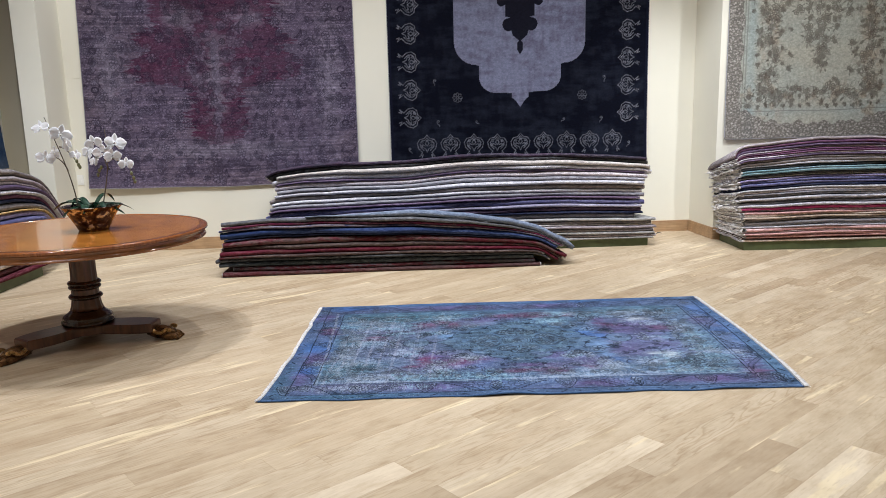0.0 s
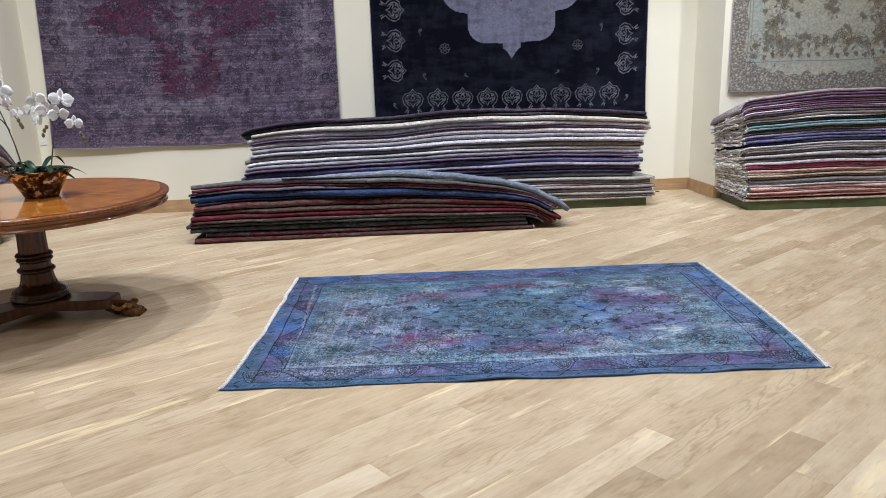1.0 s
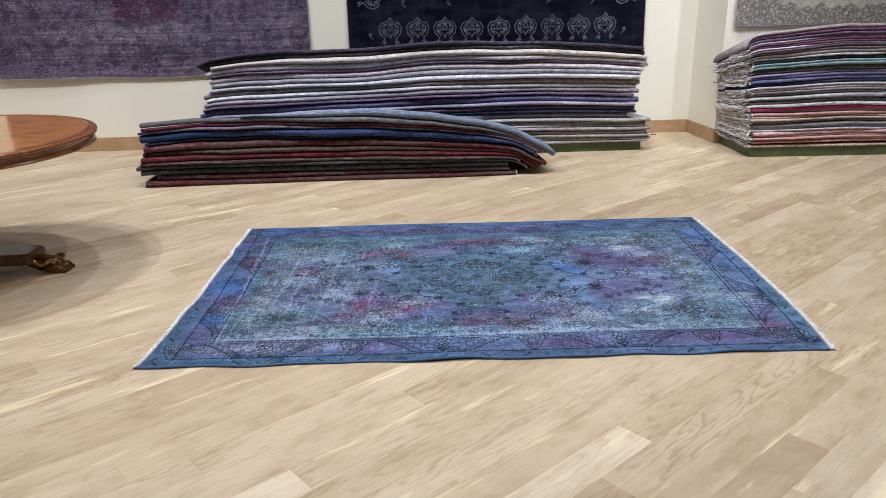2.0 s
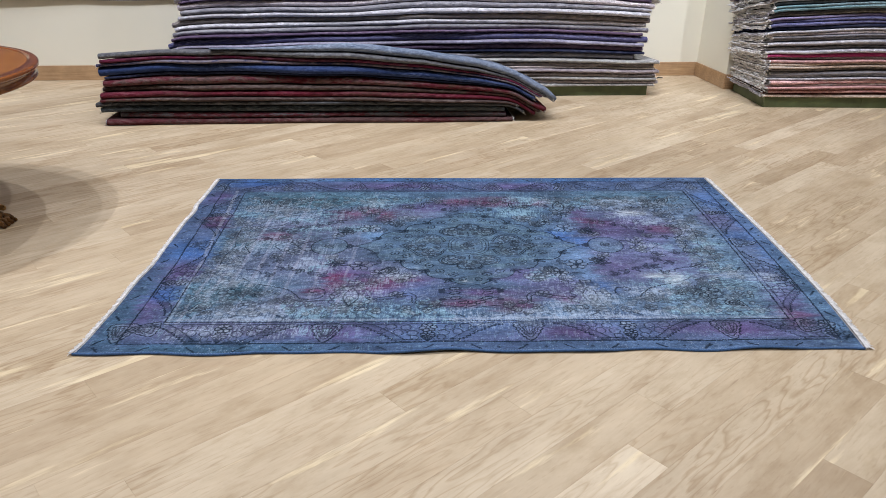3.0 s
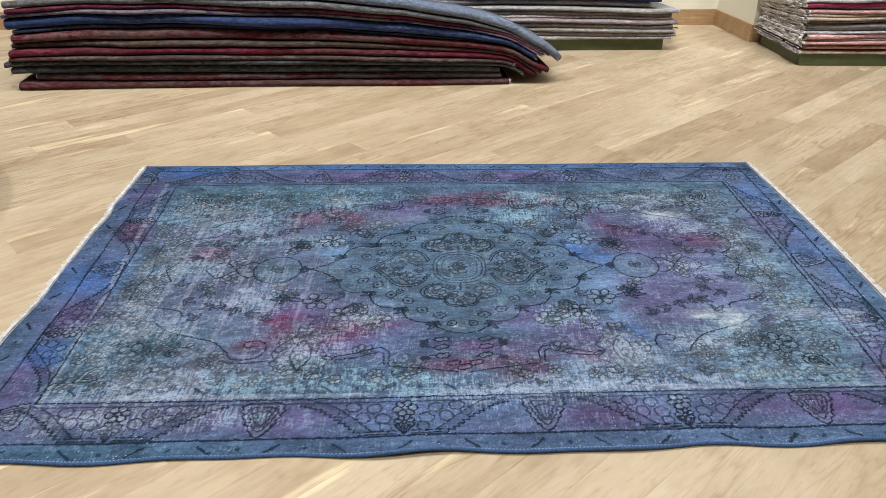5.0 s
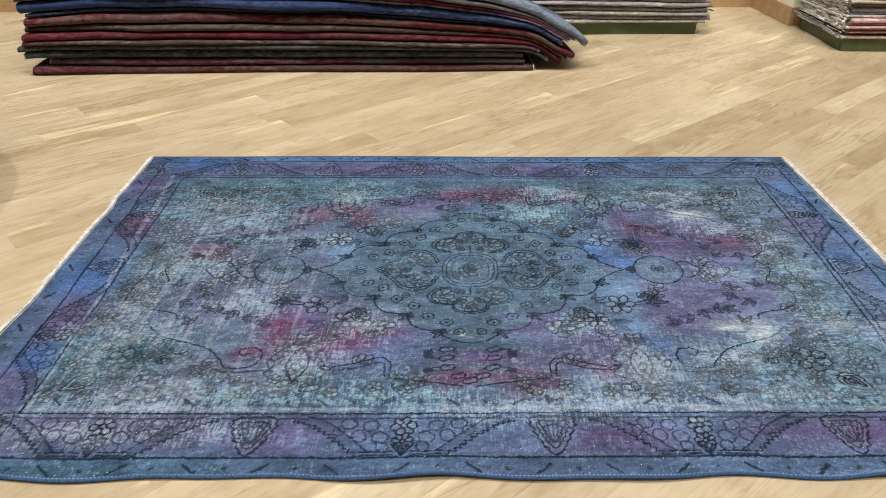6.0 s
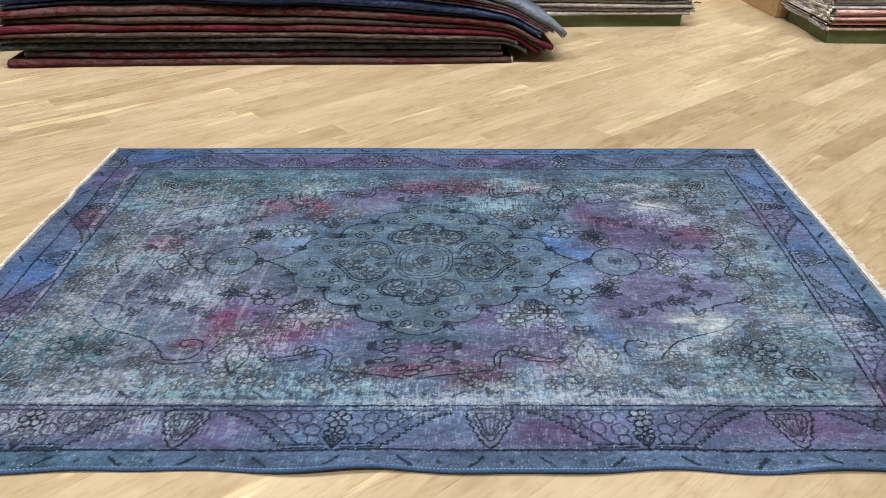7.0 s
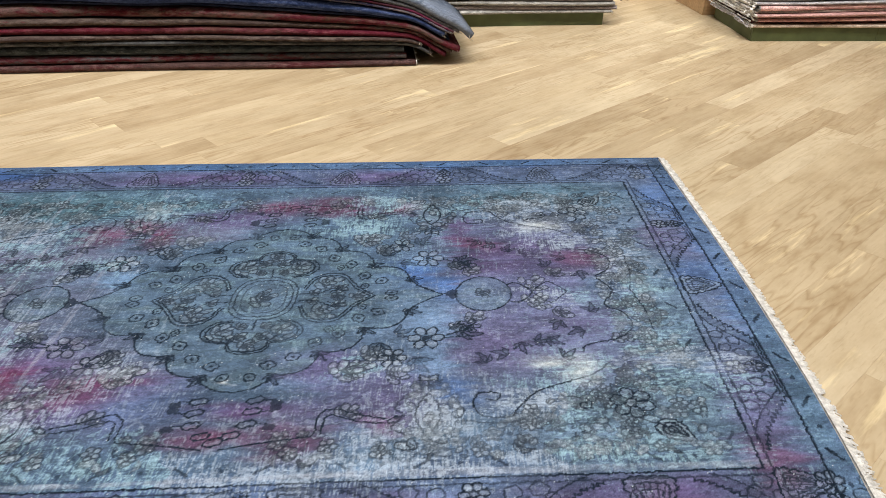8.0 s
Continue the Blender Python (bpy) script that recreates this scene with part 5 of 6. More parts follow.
    def corner_quarter(e, f):
        for ou, ov, kind, s, tn, value, pale in items:
            c.motif(shapes[kind], MID + (e * ou, f * ov), s, tn, (e, f), width=fine_w, pale=(pale if kind != 2 else 0), value=value)
        c.motif(rosette(6), MID + (e * 1.02, f * 0.50), 0.055, 20, (e, f), width=lw, pale=0.3)
        c.motif(hook(1.4), MID + (e * 0.90, f * 0.50), 0.05, 20, (e, f), width=lw)
        c.motif(palmette(6), MID + (e * 1.10, f * 0.60), 0.055, -50, (e, f), width=lw, pale=0.9)

    mirrored(corner_quarter)

    # knots give every line small steps
    for layer in (c.ink, c.pale, c.medal):
        du = np.rint((c.noise(0.009, 0.009, 2) - 0.5) * 3.0).astype(int)
        dv = np.rint((c.noise(0.009, 0.009, 2) - 0.5) * 3.0).astype(int)
        iv, iu = np.indices(layer.shape)
        layer[:] = layer[np.clip(iv + dv, 0, c.nv - 1), np.clip(iu + du, 0, c.nu - 1)]

    # dye: blue ground with stained patches whose edges feather along the weft
    warp = ((c.noise(0.12, 0.014, 3) - 0.5) * 0.13, (c.noise(0.10, 0.05, 3) - 0.5) * 0.07)
    n1, n2, n3 = c.noise(0.5, 0.3, 4), c.noise(0.16, 0.05, 4), c.noise(0.07, 0.03, 3)
    streak, fleck = c.noise(0.06, 0.009, 2), c.noise(0.012, 0.006, 2, 0.8)
    vert = c.noise(0.008, 0.09, 2)
    inside = ((c.u > I[0] + lean(c.v) - 0.03) & (c.u < I[2]) & (c.v > I[1]) & (c.v < I[3])).astype(float)
    guard = 1 - ((c.u > O[0] + lean(c.v) - 0.03) & (c.u < O[2]) & (c.v > O[1]) & (c.v < O[3])).astype(float)
    col = np.empty((c.nv, c.nu, 3))
    col[:] = (0.078, 0.114, 0.205)

    def stain(colour, spots, power=3.0, low=0.55, high=0.5):
        return blend(col, colour, blotch(c, spots, warp, power) * (low + high * n2))

    col = blend(col, (0.086, 0.088, 0.175), np.clip((n1 - 0.46) * 4, 0, 1) * 0.4 * (1 - inside))
    col = blend(col, (0.070, 0.122, 0.188), inside * 0.8)
    # lilac end, grey-teal corners
    col = stain((0.138, 0.130, 0.205), [(0.66, 0.86, 0.30, 0.34), (0.62, 1.20, 0.30, 0.10), (1.16, 1.36, 0.16, 0.08), (1.00, 0.62, 0.22, 0.14), (0.66, 0.40, 0.30, 0.12), (0.50, 0.16, 0.40, 0.06)], 2.6, 0.25, 0.6)
    col = stain((0.082, 0.168, 0.215), [(0.60, 1.56, 0.36, 0.12), (2.36, 1.54, 0.34, 0.13), (2.46, 0.45, 0.26, 0.15), (0.42, 0.46, 0.20, 0.12), (2.62, 0.85, 0.10, 0.40), (0.42, 0.98, 0.16, 0.10), (1.98, 0.34, 0.18, 0.08)], 2.6, 0.5, 0.6)
    col = stain((0.048, 0.100, 0.136), [(0.56, 1.55, 0.20, 0.07), (2.54, 1.54, 0.10, 0.10), (2.53, 0.45, 0.09, 0.09), (2.57, 0.42, 0.08, 0.05), (0.45, 0.44, 0.12, 0.06), (1.10, 1.54, 0.08, 0.05)], 2.4, 0.35, 0.7)
    col = stain((0.150, 0.205, 0.280), [(2.36, 0.55, 0.36, 0.34), (2.56, 1.05, 0.16, 0.40), (2.00, 0.90, 0.10, 0.30), (2.35, 1.42, 0.25, 0.12)], 2.2, 0.15, 0.55)
    # violet and plum
    col = stain((0.098, 0.078, 0.180), [(2.26, 1.08, 0.26, 0.34), (2.28, 0.74, 0.27, 0.24), (1.66, 0.62, 0.12, 0.08), (1.82, 0.50, 0.16, 0.12), (1.10, 0.50, 0.24, 0.10), (0.90, 0.66, 0.12, 0.10), (2.40, 0.14, 0.32, 0.055), (1.90, 0.13, 0.22, 0.055), (0.16, 0.66, 0.09, 0.12), (2.78, 1.24, 0.08, 0.13), (2.77, 0.40, 0.07, 0.22), (1.75, 1.79, 0.20, 0.06), (1.05, 1.79, 0.30, 0.05), (1.25, 1.45, 0.20, 0.06), (0.92, 0.13, 0.14, 0.05), (0.10, 0.35, 0.10, 0.14), (0.08, 1.60, 0.07, 0.10)], 2.8, 0.50, 0.55)
    col = stain((0.066, 0.026, 0.088), [(2.06, 1.33, 0.05, 0.10), (2.23, 1.20, 0.19, 0.065), (2.42, 1.12, 0.13, 0.085), (2.15, 0.69, 0.11, 0.10), (2.40, 0.78, 0.11, 0.06), (2.18, 1.09, 0.14, 0.045), (1.88, 0.45, 0.09, 0.06), (2.49, 0.14, 0.12, 0.04), (2.73, 1.28, 0.05, 0.07), (0.17, 1.20, 0.09, 0.04), (1.50, 0.45, 0.2, 0.03), (1.83, 0.13, 0.09, 0.04)], 2.8, 0.32, 0.65)
    # magenta
    col = stain((0.122, 0.021, 0.060), [(1.42, 1.53, 0.14, 0.055), (1.58, 1.53, 0.15, 0.065), (1.85, 1.51, 0.06, 0.05), (0.84, 1.35, 0.085, 0.085), (0.96, 1.40, 0.06, 0.05), (0.81, 0.50, 0.035, 0.035), (0.87, 0.57, 0.045, 0.09), (1.08, 0.54, 0.13, 0.055), (1.62, 0.345, 0.09, 0.065), (1.45, 0.36, 0.14, 0.040), (0.16, 1.29, 0.06, 0.060), (0.50, 1.05, 0.09, 0.055), (1.85, 0.38, 0.05, 0.045), (1.03, 1.33, 0.05, 0.07), (2.76, 0.22, 0.05, 0.08), (2.45, 1.14, 0.07, 0.05), (2.12, 1.24, 0.07, 0.04)], 2.8, 0.42, 0.55)
    # clear blues: the square of bright dye by the tip, and along the edges
    col = stain((0.052, 0.125, 0.330), [(1.92, 1.06, 0.07, 0.08), (2.00, 0.98, 0.06, 0.07), (0.13, 0.90, 0.11, 0.11), (0.23, 1.86, 0.18, 0.06), (2.04, 0.51, 0.05, 0.05), (0.17, 0.45, 0.06, 0.06), (2.88, 1.55, 0.05, 0.30), (2.88, 1.00, 0.05, 0.30), (2.80, 1.02, 0.07, 0.09), (2.80, 1.55, 0.05, 0.10), (1.05, 1.90, 0.5, 0.03), (2.2, 1.90, 0.5, 0.03)], 3.2, 0.50, 0.5)
    col = stain((0.130, 0.230, 0.375), [(1.97, 0.80, 0.065, 0.13), (0.99, 1.07, 0.06, 0.06), (1.96, 1.15, 0.05, 0.05), (1.98, 0.62, 0.05, 0.06), (2.48, 0.97, 0.05, 0.04)], 3.4, 0.4, 0.4)
    col = stain((0.085, 0.135, 0.250), [(1.26, 0.47, 0.14, 0.06), (1.44, 0.20, 0.22, 0.05), (1.24, 0.10, 0.2, 0.05), (2.02, 0.25, 0.12, 0.08), (2.08, 0.13, 0.10, 0.05)], 3.0, 0.5, 0.4)
    col = blend(col, (0.066, 0.124, 0.212), guard * (0.35 + 0.4 * n2) * np.where(c.u < 0.25, 0.35, 1.0))
    col = stain((0.060, 0.130, 0.195), [(0.45, 0.02, 0.45, 0.04), (2.90, 0.45, 0.05, 0.40), (0.05, 0.3, 0.05, 0.30)], 3.0, 0.5, 0.4)
    col = blend(col, (0.078, 0.128, 0.190), c.medal * (0.35 + 0.5 * n2))
    col = blend(col, (0.096, 0.152, 0.178), c.medal * np.clip((n3 - 0.42) * 3, 0, 1) * 0.5)

    # brightness rises to the right end, put into the dye in place of light
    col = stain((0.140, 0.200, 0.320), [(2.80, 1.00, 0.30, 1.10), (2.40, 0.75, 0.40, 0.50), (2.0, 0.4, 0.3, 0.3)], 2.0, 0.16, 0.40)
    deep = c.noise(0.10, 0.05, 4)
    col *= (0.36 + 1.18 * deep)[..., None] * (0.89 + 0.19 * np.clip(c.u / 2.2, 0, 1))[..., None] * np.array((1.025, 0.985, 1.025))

    # wear: pile rubbed to the pale foundation in flecks
    worn = [(2.34, 1.35, 0.12, 0.06), (2.37, 0.57, 0.10, 0.065), (0.46, 0.94, 0.14, 0.08), (0.74, 0.75, 0.11, 0.15), (0.55, 0.26, 0.30, 0.07), (1.55, 0.23, 0.34, 0.045), (0.96, 1.53, 0.09, 0.10), (1.72, 1.37, 0.12, 0.09), (0.97, 0.43, 0.09, 0.11), (1.97, 0.40, 0.09, 0.11), (0.53, 1.32, 0.24, 0.09), (0.68, 1.16, 0.14, 0.05), (0.44, 0.58, 0.15, 0.08), (2.58, 0.98, 0.08, 0.28), (2.28, 0.45, 0.16, 0.08), (1.82, 0.60, 0.08, 0.07), (1.14, 0.60, 0.08, 0.07), (0.93, 1.15, 0.10, 0.05), (2.30, 1.50, 0.28, 0.07), (0.45, 1.46, 0.20, 0.08), (0.75, 0.30, 0.35, 0.07), (2.30, 0.27, 0.32, 0.05), (1.74, 0.28, 0.14, 0.07), (1.82, 1.55, 0.14, 0.06), (0.30, 1.36, 0.10, 0.05), (0.22, 0.60, 0.06, 0.05), (0.80, 0.15, 0.14, 0.05), (0.45, 0.14, 0.22, 0.05), (2.60, 0.60, 0.10, 0.12), (2.35, 0.92, 0.10, 0.05), (2.75, 0.55, 0.05, 0.08), (2.40, 1.24, 0.14, 0.05), (1.25, 0.27, 0.24, 0.05), (1.90, 0.25, 0.24, 0.05), (0.36, 0.75, 0.06, 0.40)]
    wear = blotch(c, worn, warp, 2.2)
    pale_c = np.where(n1[..., None] > 0.5, (0.275, 0.425, 0.515), (0.345, 0.415, 0.525))
    fine = c.rng.random(c.ink.shape)
    tick = c.noise(0.0036, 0.026, 2, 0.6)
    dash = c.noise(0.026, 0.0045, 2, 0.6)
    across = np.where(n2 + np.clip(c.u - 2.2, -0.3, 0.3) > 0.62, dash, tick)
    thin = np.clip((fleck * 0.30 + fine * 0.22 + across * 1.00 + streak * 0.24 + vert * 0.30 - 1.245 + 0.34 * wear + 0.05 * inside - 0.03 * c.medal - 0.02 * guard + 0.50 * (n3 - 0.5)) * 6.0, 0, 1)
    # the flecks grow stronger towards the right end too, lifting its brightness
    col = blend(col, pale_c, thin * (0.235 + 0.48 * wear) * (0.66 + 0.46 * c.u / RW))
    col = blend(col, (0.32, 0.36, 0.41), np.clip(c.pale * (0.30 + 0.95 * fleck), 0, 1) * (0.40 + 0.30 * wear) * (1 - 0.35 * c.medal))
    bare = blotch(c, [(2.34, 1.36, 0.065, 0.035), (2.37, 0.57, 0.045, 0.06), (2.30, 0.61, 0.06, 0.02), (1.44, 0.555, 0.010, 0.012)], (warp[0] * 0.4, warp[1] * 0.7), 2.2)
    col = blend(col, (0.46, 0.50, 0.54), bare * (0.30 + 0.7 * streak))
    # rubbed creases along the warp and over the frame line
    creases = [((u, 0.15 + 0.3 * R.random()), (u + 0.02, 1.1 + 0.6 * R.random())) for u in (0.30, 0.36, 0.42, 0.50, 0.58, 0.66, 0.78, 0.90)]
    for (ua, va), (ub, vb) in creases:
        m = np.zeros_like(c.ink)
        c.line([(ua, va), (ub, vb)], 0.016, 1.0, m)
        col = blend(col, (0.30, 0.31, 0.40), m * np.clip(vert * 1.5 - 0.35, 0, 1) * 0.5)
    for (ua, va), (ub, vb), w in (((0.262, 0.20), (0.155, 1.72), 0.016), ((0.23, 0.236), (1.15, 0.232), 0.016), ((1.7, 0.238), (2.74, 0.230), 0.018), ((1.15, 0.232), (1.8, 0.238), 0.010)):
        m = np.zeros_like(c.ink)
        c.line([(ua, va), (ub, vb)], w, 1.0, m)
        col = blend(col, (0.34, 0.37, 0.45), m * np.clip((streak + vert + n3) * 1.1 - 0.95, 0, 1) * 0.42)
    # a fold line along the weft, half way up the field
    m = np.zeros_like(c.ink)
    c.line([(0.2, 1.125), (2.75, 1.130)], 0.010, 1.0, m)
    col *= (1 - 0.28 * m * (0.3 + streak))[..., None]
    # remnants of the small scrolling pattern, dark and pale, where the pile is short
    zone = np.clip(blotch(c, [(0.60, 1.50, 0.34, 0.20), (2.34, 1.48, 0.34, 0.20), (2.45, 0.45, 0.30, 0.20), (0.45, 0.45, 0.24, 0.20), (2.60, 0.95, 0.12, 0.40), (0.36, 0.95, 0.16, 0.30), (1.10, 1.55, 0.30, 0.10), (1.85, 1.52, 0.25, 0.12), (1.20, 0.36, 0.30, 0.10), (1.80, 0.36, 0.25, 0.12), (0.55, 1.20, 0.22, 0.25)], warp, 2.4) + 0.5 * wear, 0, 1) * inside * (1 - c.medal)
    bend = c.noise(0.030, 0.024, 2, 0.5)
    scroll = np.exp(-((bend - 0.5) / 0.030) ** 2)
    col = blend(col, pale_c, zone * np.exp(-((bend - 0.60) / 0.05) ** 2) * 0.34 * (0.4 + fleck))
    col = blend(col, (0.012, 0.021, 0.038), zone * scroll * 0.50 * (0.5 + 0.6 * fleck))
    # ink outlines, rubbed away in places
    rub = np.clip(1.22 - 0.28 * wear - 0.50 * np.clip((c.noise(0.2, 0.1, 3) - 0.5) * 4, 0, 1), 0.2, 1)
    col = blend(col, (0.009, 0.015, 0.027), np.clip(c.ink * rub * (0.80 + 0.42 * fleck), 0, 1))
    # coarse weave: tone varies from knot to knot
    col *= 0.93 * (0.40 + 0.75 * fleck + 0.43 * fine)[..., None] * (0.86 + 0.28 * streak)[..., None]
    stitch = (c.v < 0.0065) & ((c.u / 0.010 + c.v / 0.013) % 1 < 0.6)
    col = np.where(stitch[..., None], (0.24, 0.34, 0.52), col)
    # odd white lint
    lint = np.where(c.rng.random(c.ink.shape) > 0.9993, 1.0, 0.0)
    return blend(col, (0.5, 0.55, 0.6), lint)


def fringe_strip(name, place_u, outward, W0, W1, n, length, parent, seed):
    """Short cotton warp ends along an edge: many thin tufts with uneven length."""
    rng = np.random.default_rng(seed)
    vs, fs = [], []
    for i in range(n):
        s = W0 + (W1 - W0) * (i + rng.uniform(-0.6, 0.6)) / n
        p = place_u(s)
        o = outward(s)
        side = np.array([-o[1], o[0]])
        ln = length * rng.uniform(0.45, 1.25)
        bend = rng.uniform(-0.5, 0.5)
        w = rng.uniform(0.0022, 0.0045)
        b = len(vs)
        for k in range(4):
            t = k / 3
            c0 = p[:2] + o * (ln * t - 0.004) + side * (bend * ln * t * t)
            zz = 0.0085 * (1 - t) + 0.0035 + rng.uniform(0, 0.002)
            ww = w * (1 - 0.35 * t)
            vs += [(*(c0 - side * ww), zz), (*c0, zz + 0.0028), (*(c0 + side * ww), zz)]
        for k in range(3):
            q = b + 3 * k
            fs += [(q, q + 1, q + 4, q + 3), (q + 1, q + 2, q + 5, q + 4)]
    me = bpy.data.meshes.new(name)
    me.from_pydata(vs, [], fs)
    me.materials.append(M_FRINGE)
    ob = new(name, me)
    ob.parent = parent
    return tagged(ob, "short off-white cotton fringe")


def area_rug():
    t = empty("area_rug")
    tagged(t, "worn overdyed blue and purple medallion rug on the floor", "rug")
    c = Cloth(RW, RH, 0.0025, 31)
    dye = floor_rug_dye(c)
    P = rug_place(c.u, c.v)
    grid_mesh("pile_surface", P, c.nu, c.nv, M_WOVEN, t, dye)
    # rim down to the floor
    for line in (P[0], P[-1]):
        pts = [tuple(p + np.array([0, 0, -0.0022])) for p in line[::4]]
        part("selvedge", tube(pts, 0.0052, 8), M_SELV, t, "blue overcast edge cord", True)
    for line in (P[:, 0], P[:, -1]):
        pts = [tuple(p + np.array([0, 0, -0.0028])) for p in line[::6]]
        part("end_finish", tube(pts, 0.0062, 6), M_FRINGE, t, "", True)
    left = lambda s: rug_place(np.array([[0.0]]), np.array([[s]]))[0, 0]
    right = lambda s: rug_place(np.array([[RW]]), np.array([[s]]))[0, 0]
    fringe_strip("fringe", right, lambda s: np.array([1.0, -0.08]), 0.0, RH, 1500, 0.030, t, 3)
    fringe_strip("fringe", left, lambda s: np.array([-1.0, 0.08]), 0.0, RH, 1400, 0.022, t, 4)


area_rug()


# ------------------------------------------------------------- rugs hung on the walls
def hang(x0, z0, W, H, y, dye_of, step, seed, label, skew=0.0, turn=0.0, at=None):
    """A rug hung flat on a wall: front sheet, with its outermost points turned back to give it thickness."""
    t = empty("wall_rug", pose(*(at or (0, 0, 0)), 0, 0, turn))
    tagged(t, label, "rug", group="rugs on the wall")
    c = Cloth(W, H, step, seed)
    dye = dye_of(c)
    ph = seed * 0.7
    y_off = -0.012 - (0.035 + 0.020 * np.sin(c.u * 1.6 + ph)) * np.exp(-c.v / 0.45) + 0.002 * np.sin(c.u * 7 + c.v * 3)
    x = x0 + c.u + skew * (1 - c.v / 2.0) * (1 - c.u / W)
    z = z0 + c.v + 0.010 * np.sin(c.u * 1.7 + ph) + 0.004 * np.sin(c.u * 6 + ph)
    P = np.stack([x, y + y_off, z], -1)
    grid_mesh("pile_surface", P, c.nu, c.nv, M_WOVEN, t, dye)
    for line in (P[0], P[:, 0], P[:, -1]):
        pts = [tuple(p + np.array([0, 0.005, 0])) for p in line[::5]]
        part("bound_edge", tube(pts, 0.0062, 6), M_FRINGE_GREY, t, "", True)
    return t


def purple_dye(c):
    R = c.rng
    W = c.W
    mid = W / 2
    for e in (-1, 1):
        for k in range(560):
            u, v = R.uniform(0.02, W / 2), R.uniform(0.05, c.H - 0.1)
            kind = k % 4
            c.motif((rosette(6), leaf(4), hook(1.2), palmette(4))[kind], (mid + e * u, v), (0.042, 0.095, 0.050, 0.055)[kind] * R.uniform(0.7, 1.4), R.uniform(0, 360), (e, 1), width=0.0038, value=R.uniform(0.5, 1.0), pale=(0.8 if kind in (0, 3) else 0) * R.uniform(0, 1))
        for v in np.arange(0.25, c.H, 0.42):
            c.motif([ring(17, 0.8, 1, 2)], (mid + e * (W / 2 - 0.13), v), 0.035, width=0.014)
    for k in np.arange(0.2, W, 0.30):
        c.motif(palmette(4), (k, 0.22), 0.10, 0, width=0.010, value=0.7)
    c.line([(0.3, 0.42), (W - 0.3, 0.42)], 0.012, 0.5)
    warp = ((c.noise(0.12, 0.03) - 0.5) * 0.30, (c.noise(0.2, 0.08) - 0.5) * 0.16)
    n1, streak, fleck = c.noise(0.6, 0.4, 4), c.noise(0.55, 0.012, 3), c.noise(0.02, 0.012, 2, 0.8)
    col = np.empty((c.nv, c.nu, 3))
    col[:] = (0.070, 0.055, 0.084)
    col = blend(col, (0.088, 0.068, 0.090), np.clip((n1 - 0.4) * 2.5 + (streak - 0.5) * 2, 0, 1))
    # the magenta medallion: a wide band with a rounded pendant under it
    mag = np.zeros_like(c.ink)
    pend = [(0.0, 0.58), (0.15, 0.60), (0.27, 0.68), (0.34, 0.82), (0.36, 1.02), (0.28, 1.12), (0.30, 1.28), (0.55, 1.33), (0.92, 1.38), (1.05, 1.50), (0.98, 1.62), (0.80, 1.72), (0.95, 1.85), (0.7, 2.05), (0.75, 2.5), (0.4, 3.0), (0.0, 3.1)]
    c.fill([(mid - 0.05 + x * 0.92, y * 0.9 - 0.05) for x, y in pend] + [(mid - 0.05 - x * 0.92, y * 0.9 - 0.05) for x, y in pend[::-1]], 1.0, mag)
    du = np.rint((c.noise(0.12, 0.014, 3) - 0.5) * 60).astype(int)
    dv = np.rint((c.noise(0.10, 0.05, 3) - 0.5) * 12).astype(int)
    iv, iu = np.indices(mag.shape)
    mag = mag[np.clip(iv + dv, 0, c.nv - 1), np.clip(iu + du, 0, c.nu - 1)]
    col = blend(col, (0.046, 0.010, 0.028), mag * np.clip(0.35 + 0.75 * streak + 0.5 * (n1 - 0.5), 0, 1))
    pale = [(mid - 0.05, 0.95, 0.07, 0.20), (mid - 0.05, 1.40, 0.10, 0.30), (mid - 0.05, 1.22, 0.20, 0.07), (mid - 0.45, 1.86, 0.14, 0.10), (mid + 0.35, 1.86, 0.12, 0.10), (mid, 0.42, 0.9, 0.08), (mid + 1.2, 1.1, 0.12, 0.6), (mid - 1.2, 1.3, 0.12, 0.6)]
    col = blend(col, (0.135, 0.118, 0.155), blotch(c, pale, warp, 2.2) * 0.8)
    for k in range(7):
        c.motif(palmette(4), (mid - 0.05, 0.62 + 0.16 * k), 0.085, 180 * (k % 2), width=0.006, value=0.4, pale=0.9)
        for e in (-1, 1):
            c.motif(rosette(7), (mid - 0.05 + e * (0.16 + 0.05 * (k % 3)), 1.05 + 0.14 * k), 0.075, 30 * k, width=0.005, value=0.4, pale=0.8)
    col = blend(col, (0.15, 0.135, 0.185), c.pale * 0.42 * (0.4 + fleck))
    fine = c.rng.random(c.ink.shape)
    col = blend(col, (0.011, 0.008, 0.019), c.ink * (0.55 + 0.5 * fleck))
    col = blend(col, (0.17, 0.15, 0.20), np.clip((streak * 0.3 + fleck * 0.6 + fine * 0.35 - 0.74) * 5, 0, 1) * 0.40 * (1 - 0.65 * mag))
    return col * (0.40 + 0.75 * fleck + 0.45 * fine)[..., None] * (0.66 + 0.68 * streak)[..., None] * 1.42


